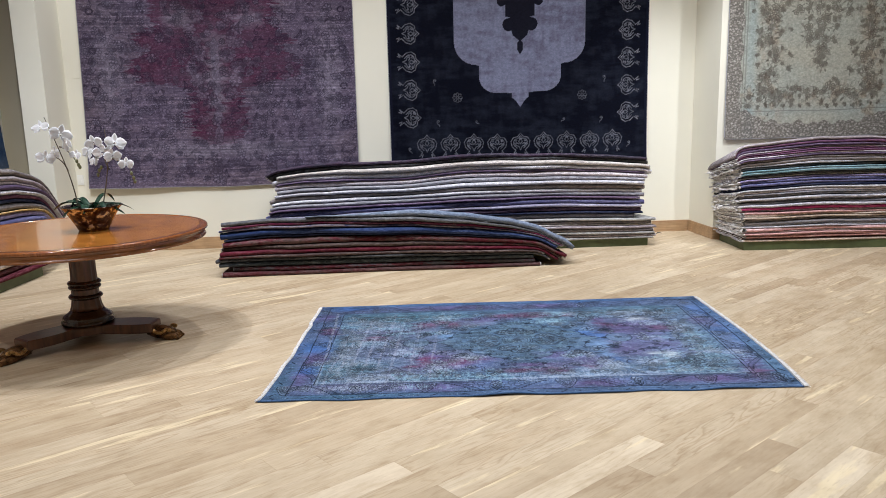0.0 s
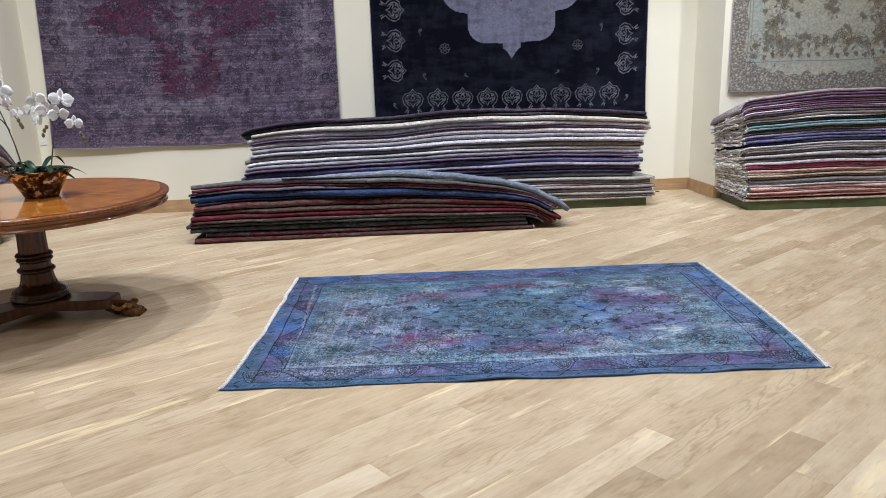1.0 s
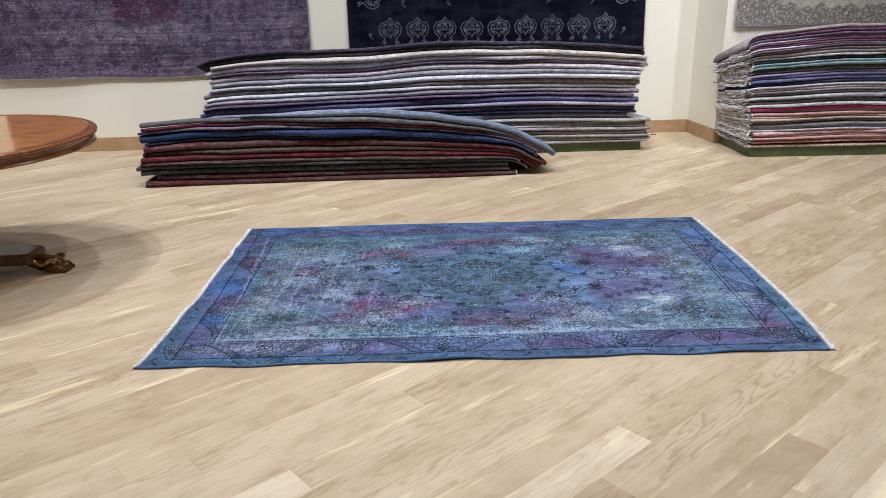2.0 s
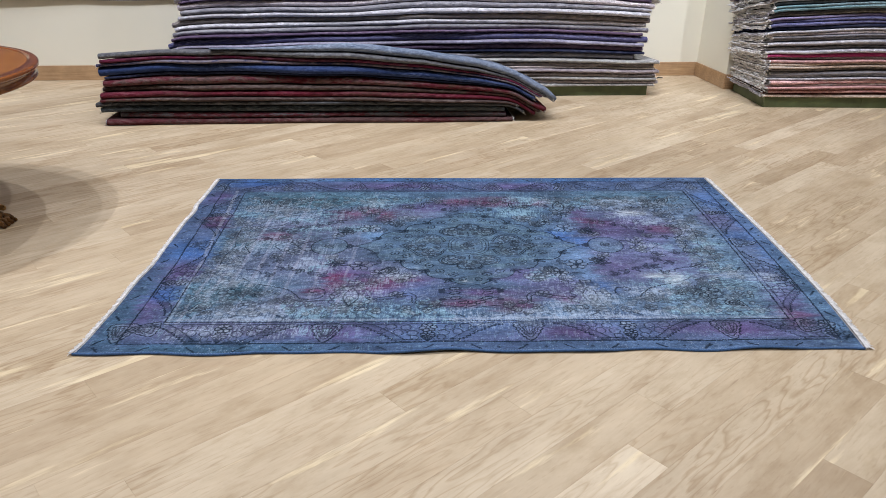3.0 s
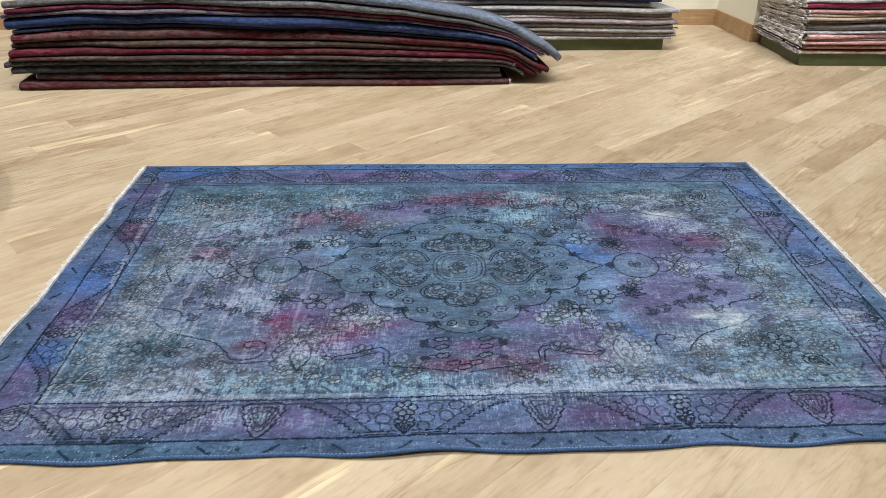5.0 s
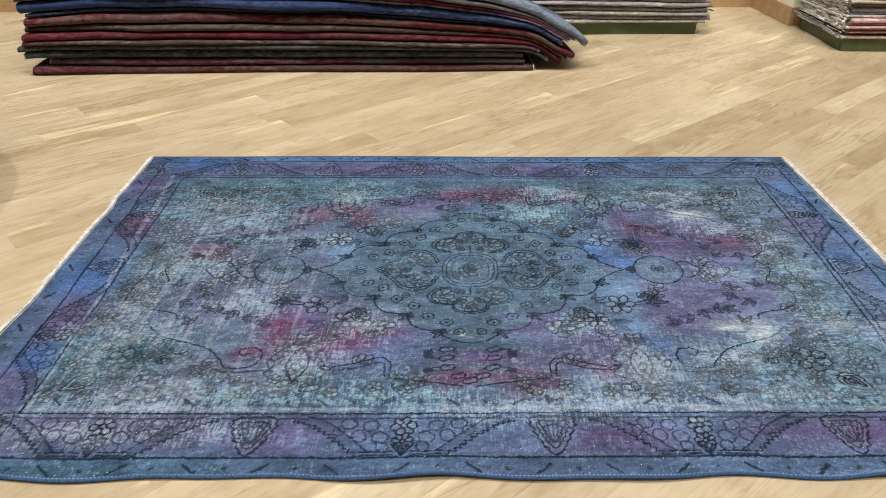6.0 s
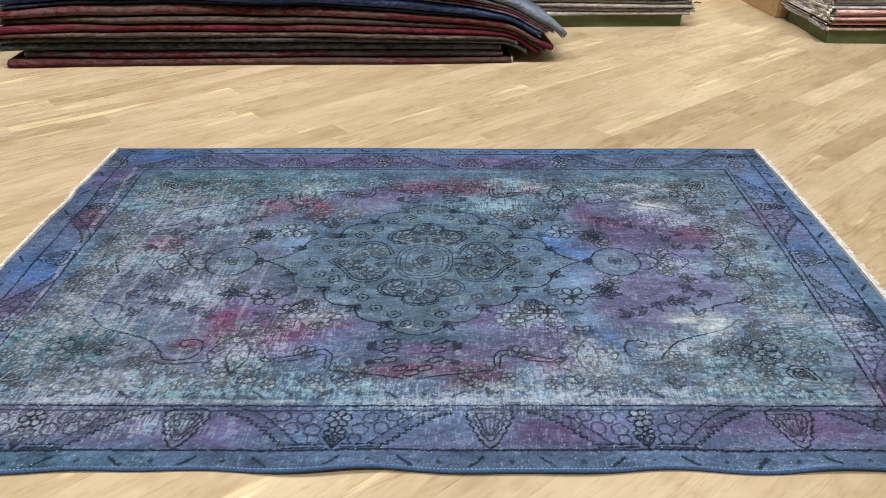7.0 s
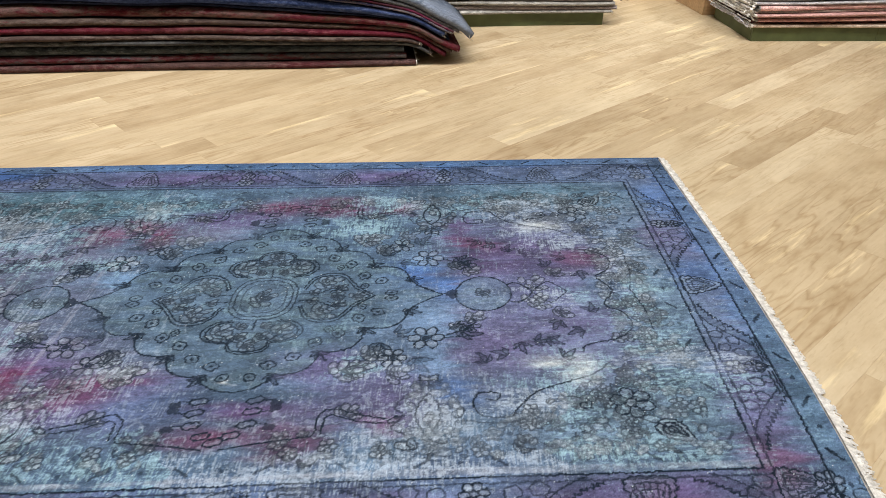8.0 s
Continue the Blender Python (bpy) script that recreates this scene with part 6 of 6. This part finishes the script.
def navy_dye(c):
    W, mid = c.W, c.W / 2

    def arc(cx, cy, r, a0, a1, n=9):
        return [(cx + r * math.cos(radians(a0 + (a1 - a0) * k / (n - 1))), cy + r * math.sin(radians(a0 + (a1 - a0) * k / (n - 1)))) for k in range(n)]

    # right half of the stepped lavender field, from its lowest point upwards
    half = [(0.0, 0.0), (0.045, 0.07)] + [(0.10, 0.12), (0.10, 0.17)] + arc(0.30, 0.36, 0.185, -90, 0) + [(0.485, 0.48)] + arc(0.52, 0.74, 0.25, -90, 0) + [(0.77, 1.22)] + arc(0.86, 1.42, 0.13, -120, 0) + [(0.99, 2.2), (0.6, 2.9), (0.0, 3.2)]
    tip = 0.70
    field = np.array([(mid + x, tip + y) for x, y in half] + [(mid - x, tip + y) for x, y in half[::-1]])
    c.fill(field)
    dark = np.zeros_like(c.ink)
    pend = [(0.0, 0.60), (0.035, 0.66), (0.03, 0.74), (0.012, 0.76), (0.05, 0.79), (0.085, 0.82), (0.10, 0.87)] + arc(0.13, 0.94, 0.075, -80, 60) + [(0.11, 1.02), (0.17, 1.03), (0.17, 1.16)] + arc(0.21, 1.20, 0.06, -90, 90) + [(0.30, 1.30), (0.50, 1.45), (0.55, 1.8), (0.0, 2.4)]
    c.fill([(mid + x, tip + y) for x, y in pend] + [(mid - x, tip + y) for x, y in pend[::-1]], 1.0, dark)
    lines = np.zeros_like(c.ink)
    keep, c.ink = c.ink, lines

    def crown(at, turn):
        for q in (-1, 1):
            c.motif([[(0.0, -0.07), (q * 0.02, -0.03), (q * 0.055, -0.015), (q * 0.05, 0.015), (q * 0.02, 0.0)], [(0.0, 0.0), (q * 0.022, 0.03), (0.0, 0.065)]], at, 1.0, turn, width=0.0045, value=0.85)
        arch = [(-0.085, -0.115), (-0.055, -0.075), (-0.10, -0.03), (-0.115, 0.03), (-0.085, 0.075), (-0.035, 0.085), (0.0, 0.125), (0.035, 0.085), (0.085, 0.075), (0.115, 0.03), (0.10, -0.03), (0.055, -0.075), (0.085, -0.115)]
        c.motif([arch, [(x * 0.72, y * 0.72 + 0.005) for x, y in arch[1:-1]]], at, 1.0, turn, width=0.0038)
        for x, y in ((-0.055, 0.045), (0.055, 0.045), (0.0, 0.06), (-0.07, 0.0), (0.07, 0.0)):
            c.motif([ring(7, 0.8, 1, 1)], (at[0] + x * math.cos(radians(turn)) - y * math.sin(radians(turn)), at[1] + x * math.sin(radians(turn)) + y * math.cos(radians(turn))), 0.012, width=0.0045, value=0.9)
        c.motif([[(-0.09, -0.12), (-0.05, -0.10), (-0.06, -0.13)], [(0.09, -0.12), (0.05, -0.10), (0.06, -0.13)]], at, 1.0, turn, width=0.005)

    for k in range(9):
        crown((0.42 + 0.2875 * k * (W - 0.84) / 2.3, 0.275), 0)
    for k in range(11):
        crown((0.235, 0.60 + 0.315 * k), 90 - 180)
        crown((W - 0.235, 0.60 + 0.315 * k), 90)
    for e in (-1, 1):
        c.motif(rosette(8), (mid + e * 0.74, 0.82), 0.055, width=0.0035, value=0.6)
        c.motif(hook(1.1), (mid + e * 0.97, 0.55), 0.042, 60, (e, 1), width=0.004, value=0.75)
        c.motif(hook(1.1), (mid + e * 0.52, 0.545), 0.03, 30, (e, 1), width=0.004, value=0.75)
        c.motif(hook(1.1), (mid + e * 1.0, 1.02), 0.04, 80, (e, 1), width=0.004, value=0.75)
        c.motif(hook(1.1), (0.22 if e < 0 else W - 0.22, 0.24), 0.04, 50, (e, 1), width=0.004, value=0.75)
    c.ink = keep
    n1, streak, fleck = c.noise(0.5, 0.3, 4), c.noise(0.16, 0.05, 4), c.noise(0.02, 0.014, 2, 0.8)
    vert = c.noise(0.05, 0.16, 3)
    col = np.empty((c.nv, c.nu, 3))
    col[:] = (0.0034, 0.0040, 0.0090)
    col = blend(col, (0.013, 0.015, 0.025), np.clip((streak * 0.6 + n1 * 0.6 + vert * 0.3 - 0.70) * 3, 0, 1))
    lav = np.empty_like(col)
    lav[:] = (0.172, 0.178, 0.258)
    lav = blend(lav, (0.118, 0.116, 0.172), np.clip((streak * 0.6 + vert * 0.4 + n1 * 0.3 - 0.60) * 4.0, 0, 1))
    col = np.where(c.pale[..., None] > 0.5, lav, col)
    col = blend(col, (0.009, 0.009, 0.016), dark)
    col = blend(col, (0.20, 0.20, 0.235), lines * (0.10 + 1.0 * fleck) * np.clip(1.2 - n1 * 0.5, 0, 1))
    e1 = ((c.u < 0.035) | (c.u > W - 0.035)).astype(float)
    col = blend(col, (0.007, 0.008, 0.018), e1)
    return col * (0.72 + 0.56 * fleck)[..., None]


def floral_dye(c):
    """Pebbled brown border, a wreath of dark sprays and a bunch that widens upwards."""
    W, mid, R = c.W, c.W / 2, c.rng
    edge = c.u < 0.17 + 0.015 * np.sin(c.v * 21)
    edge |= c.u > W - 0.17 - 0.015 * np.sin(c.v * 21)
    corner = np.clip(1 - np.minimum(c.u, W - c.u) / 0.62, 0, 1)
    b = (edge | (c.v < 0.17 + 0.24 * corner ** 1.3 + 0.03 * np.sin(c.u * 8.8) * np.sin(c.u * 31))).astype(float)
    stones = np.zeros_like(c.ink)
    for v in np.arange(0.02, c.H, 0.025):
        for u in np.arange(0.02, W, 0.025):
            if u < 0.18 or u > W - 0.18 or v < 0.42:
                at = (u + R.uniform(-0.012, 0.012), v + R.uniform(-0.012, 0.012))
                c.fill(ring(9, 0.8, 1.0, 2) * R.uniform(0.007, 0.014) + at, R.uniform(0.4, 1.0), stones)

    def spray(at, size, e):
        n = 7
        for k in range(n):
            a = 360 / n * k + R.uniform(-20, 20)
            ca, sa = math.cos(radians(a)), math.sin(radians(a))
            p = (at[0] + 0.45 * size * ca, at[1] + 0.45 * size * sa)
            blade = np.array([(0.0, 0.0), (0.18, 0.10), (0.36, 0.11), (0.60, 0.0), (0.36, -0.11), (0.18, -0.10)]) * size * R.uniform(0.7, 1.2)
            c.fill(np.stack([blade[:, 0] * ca - blade[:, 1] * sa, blade[:, 0] * sa + blade[:, 1] * ca], -1) + p, R.uniform(0.3, 0.95), c.ink)
            c.line([at, p], 0.004, 0.6)
        for k in range(3):
            c.motif(rosette(5), (at[0] + R.uniform(-0.4, 0.4) * size, at[1] + R.uniform(-0.4, 0.4) * size), size * 0.30, R.uniform(0, 90), (e, 1), width=0.0045, pale=0.7)

    for e in (-1, 1):
        for v in np.arange(0.50, c.H, 0.115):
            spray((mid + e * (mid - 0.50 + R.uniform(-0.05, 0.05)), v + R.uniform(-0.03, 0.03)), R.uniform(0.085, 0.135), e)
            if R.random() < 0.8:
                spray((mid + e * (mid - 0.36 + R.uniform(-0.03, 0.03)), v + 0.08), 0.045, e)
        for u in np.arange(0.05, mid - 0.42, 0.10):
            spray((mid + e * u, 0.48 + R.uniform(-0.04, 0.06)), R.uniform(0.08, 0.125), e)
            spray((mid + e * (u + 0.06), 0.36 + R.uniform(-0.02, 0.02)), 0.04, e)
        for v in np.arange(0.80, c.H, 0.10):
            half = 0.03 + 0.30 * min(1.0, (v - 0.78) / 0.8)
            for u in np.arange(0.0, half, 0.13):
                spray((mid + e * (u + 0.03), v + R.uniform(-0.03, 0.03)), R.uniform(0.06, 0.115), e)
    for k in range(150):
        u, v = R.uniform(0.24, W - 0.24), R.uniform(0.34, c.H - 0.1)
        if abs(u - mid) > mid - 0.75 or v < 0.72:
            spray((u, v), R.uniform(0.03, 0.075), 1)
    for o in (0.185, 0.215):
        c.line([(o, c.H), (o, 0.30), (W - o, 0.30), (W - o, c.H)], 0.005, 0.6)
    n1, streak, fleck = c.noise(0.5, 0.3, 4), c.noise(0.04, 0.2, 3), c.noise(0.02, 0.014, 2, 0.8)
    col = np.empty((c.nv, c.nu, 3))
    col[:] = (0.375, 0.365, 0.300)
    col = blend(col, (0.345, 0.355, 0.305), np.clip((n1 - 0.38) * 3, 0, 1))
    side = np.exp(-((c.u - 0.27) / 0.07) ** 2) + 0.5 * np.exp(-((c.u - W + 0.27) / 0.07) ** 2) + 0.6 * np.exp(-((c.v - 0.30) / 0.05) ** 2)
    col = blend(col, (0.28, 0.345, 0.345), side * 0.5)
    # the wreath: close scrolls, brown and tan, about the plain field
    wreath = np.clip(np.exp(-((np.minimum(c.u, W - c.u) - 0.50) / 0.13) ** 2) + np.exp(-((c.v - 0.50) / 0.11) ** 2), 0, 1) * (1 - b)
    bend, tint = c.noise(0.045, 0.045, 2, 0.5), c.noise(0.09, 0.09, 2)
    col = blend(col, (0.30, 0.235, 0.165), wreath * np.clip((tint - 0.5) * 5, 0, 1) * 0.6)
    col = blend(col, (0.42, 0.39, 0.34), wreath * np.exp(-((bend - 0.60) / 0.05) ** 2) * 0.5)
    col = blend(col, (0.075, 0.064, 0.050), wreath * np.exp(-((bend - 0.47) / 0.030) ** 2) * 0.9 * (0.5 + fleck))
    col = blend(col, (0.120, 0.102, 0.090), b * 0.8)
    col = blend(col, (0.43, 0.40, 0.36), stones * b * (0.25 + 0.95 * fleck))
    col = blend(col, (0.44, 0.38, 0.32), c.pale * 0.45 * (0.2 + fleck))
    col = blend(col, (0.055, 0.045, 0.035), c.ink * (0.35 + 0.70 * fleck))
    col = blend(col, (0.38, 0.38, 0.34), np.clip((streak * 0.7 + fleck * 0.5 - 0.72) * 4, 0, 1) * 0.45)
    return col * (0.66 + 0.62 * fleck)[..., None]


def blue_dye(c):
    n1, fleck = c.noise(0.5, 0.3, 4), c.noise(0.02, 0.014, 2, 0.8)
    col = np.empty((c.nv, c.nu, 3))
    col[:] = (0.05, 0.09, 0.18)
    col = blend(col, (0.12, 0.16, 0.24), np.clip((n1 - 0.4) * 3, 0, 1))
    return col * (0.7 + 0.6 * fleck)[..., None]


hang(-3.30, 0.735, 2.985, 2.6, Y_N - 0.004, purple_dye, 0.0052, 3, "faded purple and magenta wool rug hung on the wall", -0.05)
hang(0.07, 0.855, 3.06, 2.5, Y_N - 0.004, navy_dye, 0.006, 4, "navy wool rug with a lavender medallion hung on the wall")
hang(3.79, 1.145, 2.16, 2.3, Y_C - 0.004, floral_dye, 0.0055, 5, "faded beige and grey floral rug hung on the wall")
hang(0.0, 1.0, 2.4, 3.2, -0.004, blue_dye, 0.02, 6, "blue wool rug hung on the side wall", 0.0, 90, (X_L, 6.3, 0))

# ------------------------------------------------------------- the floor
ANGLE, BOARD = 35.5, 0.141
FLOOR = pose(1.0, 5.0, 0, 0, 0, ANGLE)
slab = part("floor", box(X_L, Y_S, -0.06, X_R, Y_N, -0.017), M_OAK_FAR)
tagged(slab, "pale oak board floor laid diagonally", "floor", kind="structure")


def board_shape(length):
    h, w, c, g = length / 2, BOARD / 2, 0.0005, 0.0
    low = [(-h + g, -w + g), (h - g, -w + g), (h - g, w - g), (-h + g, w - g)]
    top = [(-h + g + c, -w + g + c), (h - g - c, -w + g + c), (h - g - c, w - g - c), (-h + g + c, w - g - c)]
    vs = [(x, y, -0.016) for x, y in low] + [(x, y, -0.0006) for x, y in low] + [(x, y, 0.0) for x, y in top]
    fs = [(8, 9, 10, 11)]
    for i in range(4):
        j = (i + 1) % 4
        fs += [(i, j, 4 + j, 4 + i), (4 + i, 4 + j, 8 + j, 8 + i)]
    return vs, fs


LENGTHS = (0.7, 1.0, 1.3, 1.65, 2.0, 2.4)
# three boards of paler sapwood, by the middle of their far ends
PALE_ENDS = [FLOOR.inverted() @ Vector(p) for p in ((1.10, 3.205, 0), (-0.045, 3.105, 0), (1.99, 2.955, 0))]
shapes = {}
for ln in LENGTHS:
    me = bpy.data.meshes.new("board")
    me.from_pydata(*board_shape(ln)[:1], [], board_shape(ln)[1])
    me.materials.append(M_OAK)
    shapes[ln] = me

rng = random.Random(4)
far_v, far_f, near = [], [], 0
corner = [FLOOR.inverted() @ Vector(p) for p in ((X_L, Y_S, 0), (X_R, Y_S, 0), (X_R, Y_N, 0), (X_L, Y_N, 0))]
lo = Vector((min(c.x for c in corner), min(c.y for c in corner)))
hi = Vector((max(c.x for c in corner), max(c.y for c in corner)))
row = 0
y = lo.y
while y < hi.y:
    x = lo.x - rng.uniform(0, 1.5)
    while x < hi.x:
        ln = rng.choice(LENGTHS)
        pale = False
        for end in PALE_ENDS:
            if abs(end.y - y) <= BOARD / 2:
                if x < end.x - 1.05 < x + ln:
                    ln = end.x - 1.05 - x
                elif abs(x + 1.05 - end.x) < 0.01:
                    ln, pale = 1.05, True
        if ln not in shapes:
            shapes[ln] = bpy.data.meshes.new("board")
            shapes[ln].from_pydata(*board_shape(ln)[:1], [], board_shape(ln)[1])
            shapes[ln].materials.append(M_OAK)
        mid = FLOOR @ Vector((x + ln / 2, y, 0))
        reach = ln * 0.5
        if X_L - reach < mid.x < X_R + reach and Y_S - reach < mid.y < Y_N + reach:
            if -2.7 < mid.x < 4.3 and 2.0 < mid.y < 8.3 and near < 300:
                ob = new("board", shapes[ln].copy() if pale else shapes[ln])
                if pale:
                    ob.data.materials[0] = M_OAK_PALE
                ob.parent = slab
                ob.matrix_world = FLOOR @ Matrix.Translation((x + ln / 2, y, 0)) @ pose(0, 0, 0, 0, 0, rng.choice((0, 180)))
                near += 1
            else:
                vs, fs = board_shape(ln)
                base = len(far_v)
                far_v += [(a + x + ln / 2, b + y, c) for a, b, c in vs]
                far_f += [tuple(base + i for i in f) for f in fs]
        x += ln
    y += BOARD
me = bpy.data.meshes.new("boards_rest")
me.from_pydata(far_v, [], far_f)
bm = bmesh.new()
bm.from_mesh(me)
inv = FLOOR.inverted()
for co, no in (((X_L, 0, 0), (-1, 0, 0)), ((X_R, 0, 0), (1, 0, 0)), ((0, Y_S, 0), (0, -1, 0)), ((0, Y_N, 0), (0, 1, 0))):
    bmesh.ops.bisect_plane(bm, geom=bm.verts[:] + bm.edges[:] + bm.faces[:], plane_co=inv @ Vector(co), plane_no=inv.to_3x3() @ Vector(no), clear_outer=True)
rest = part("boards_rest", bm, M_OAK_FAR, slab)
rest.matrix_world = FLOOR
tagged(rest, "pale oak floor boards", kind="stuff")
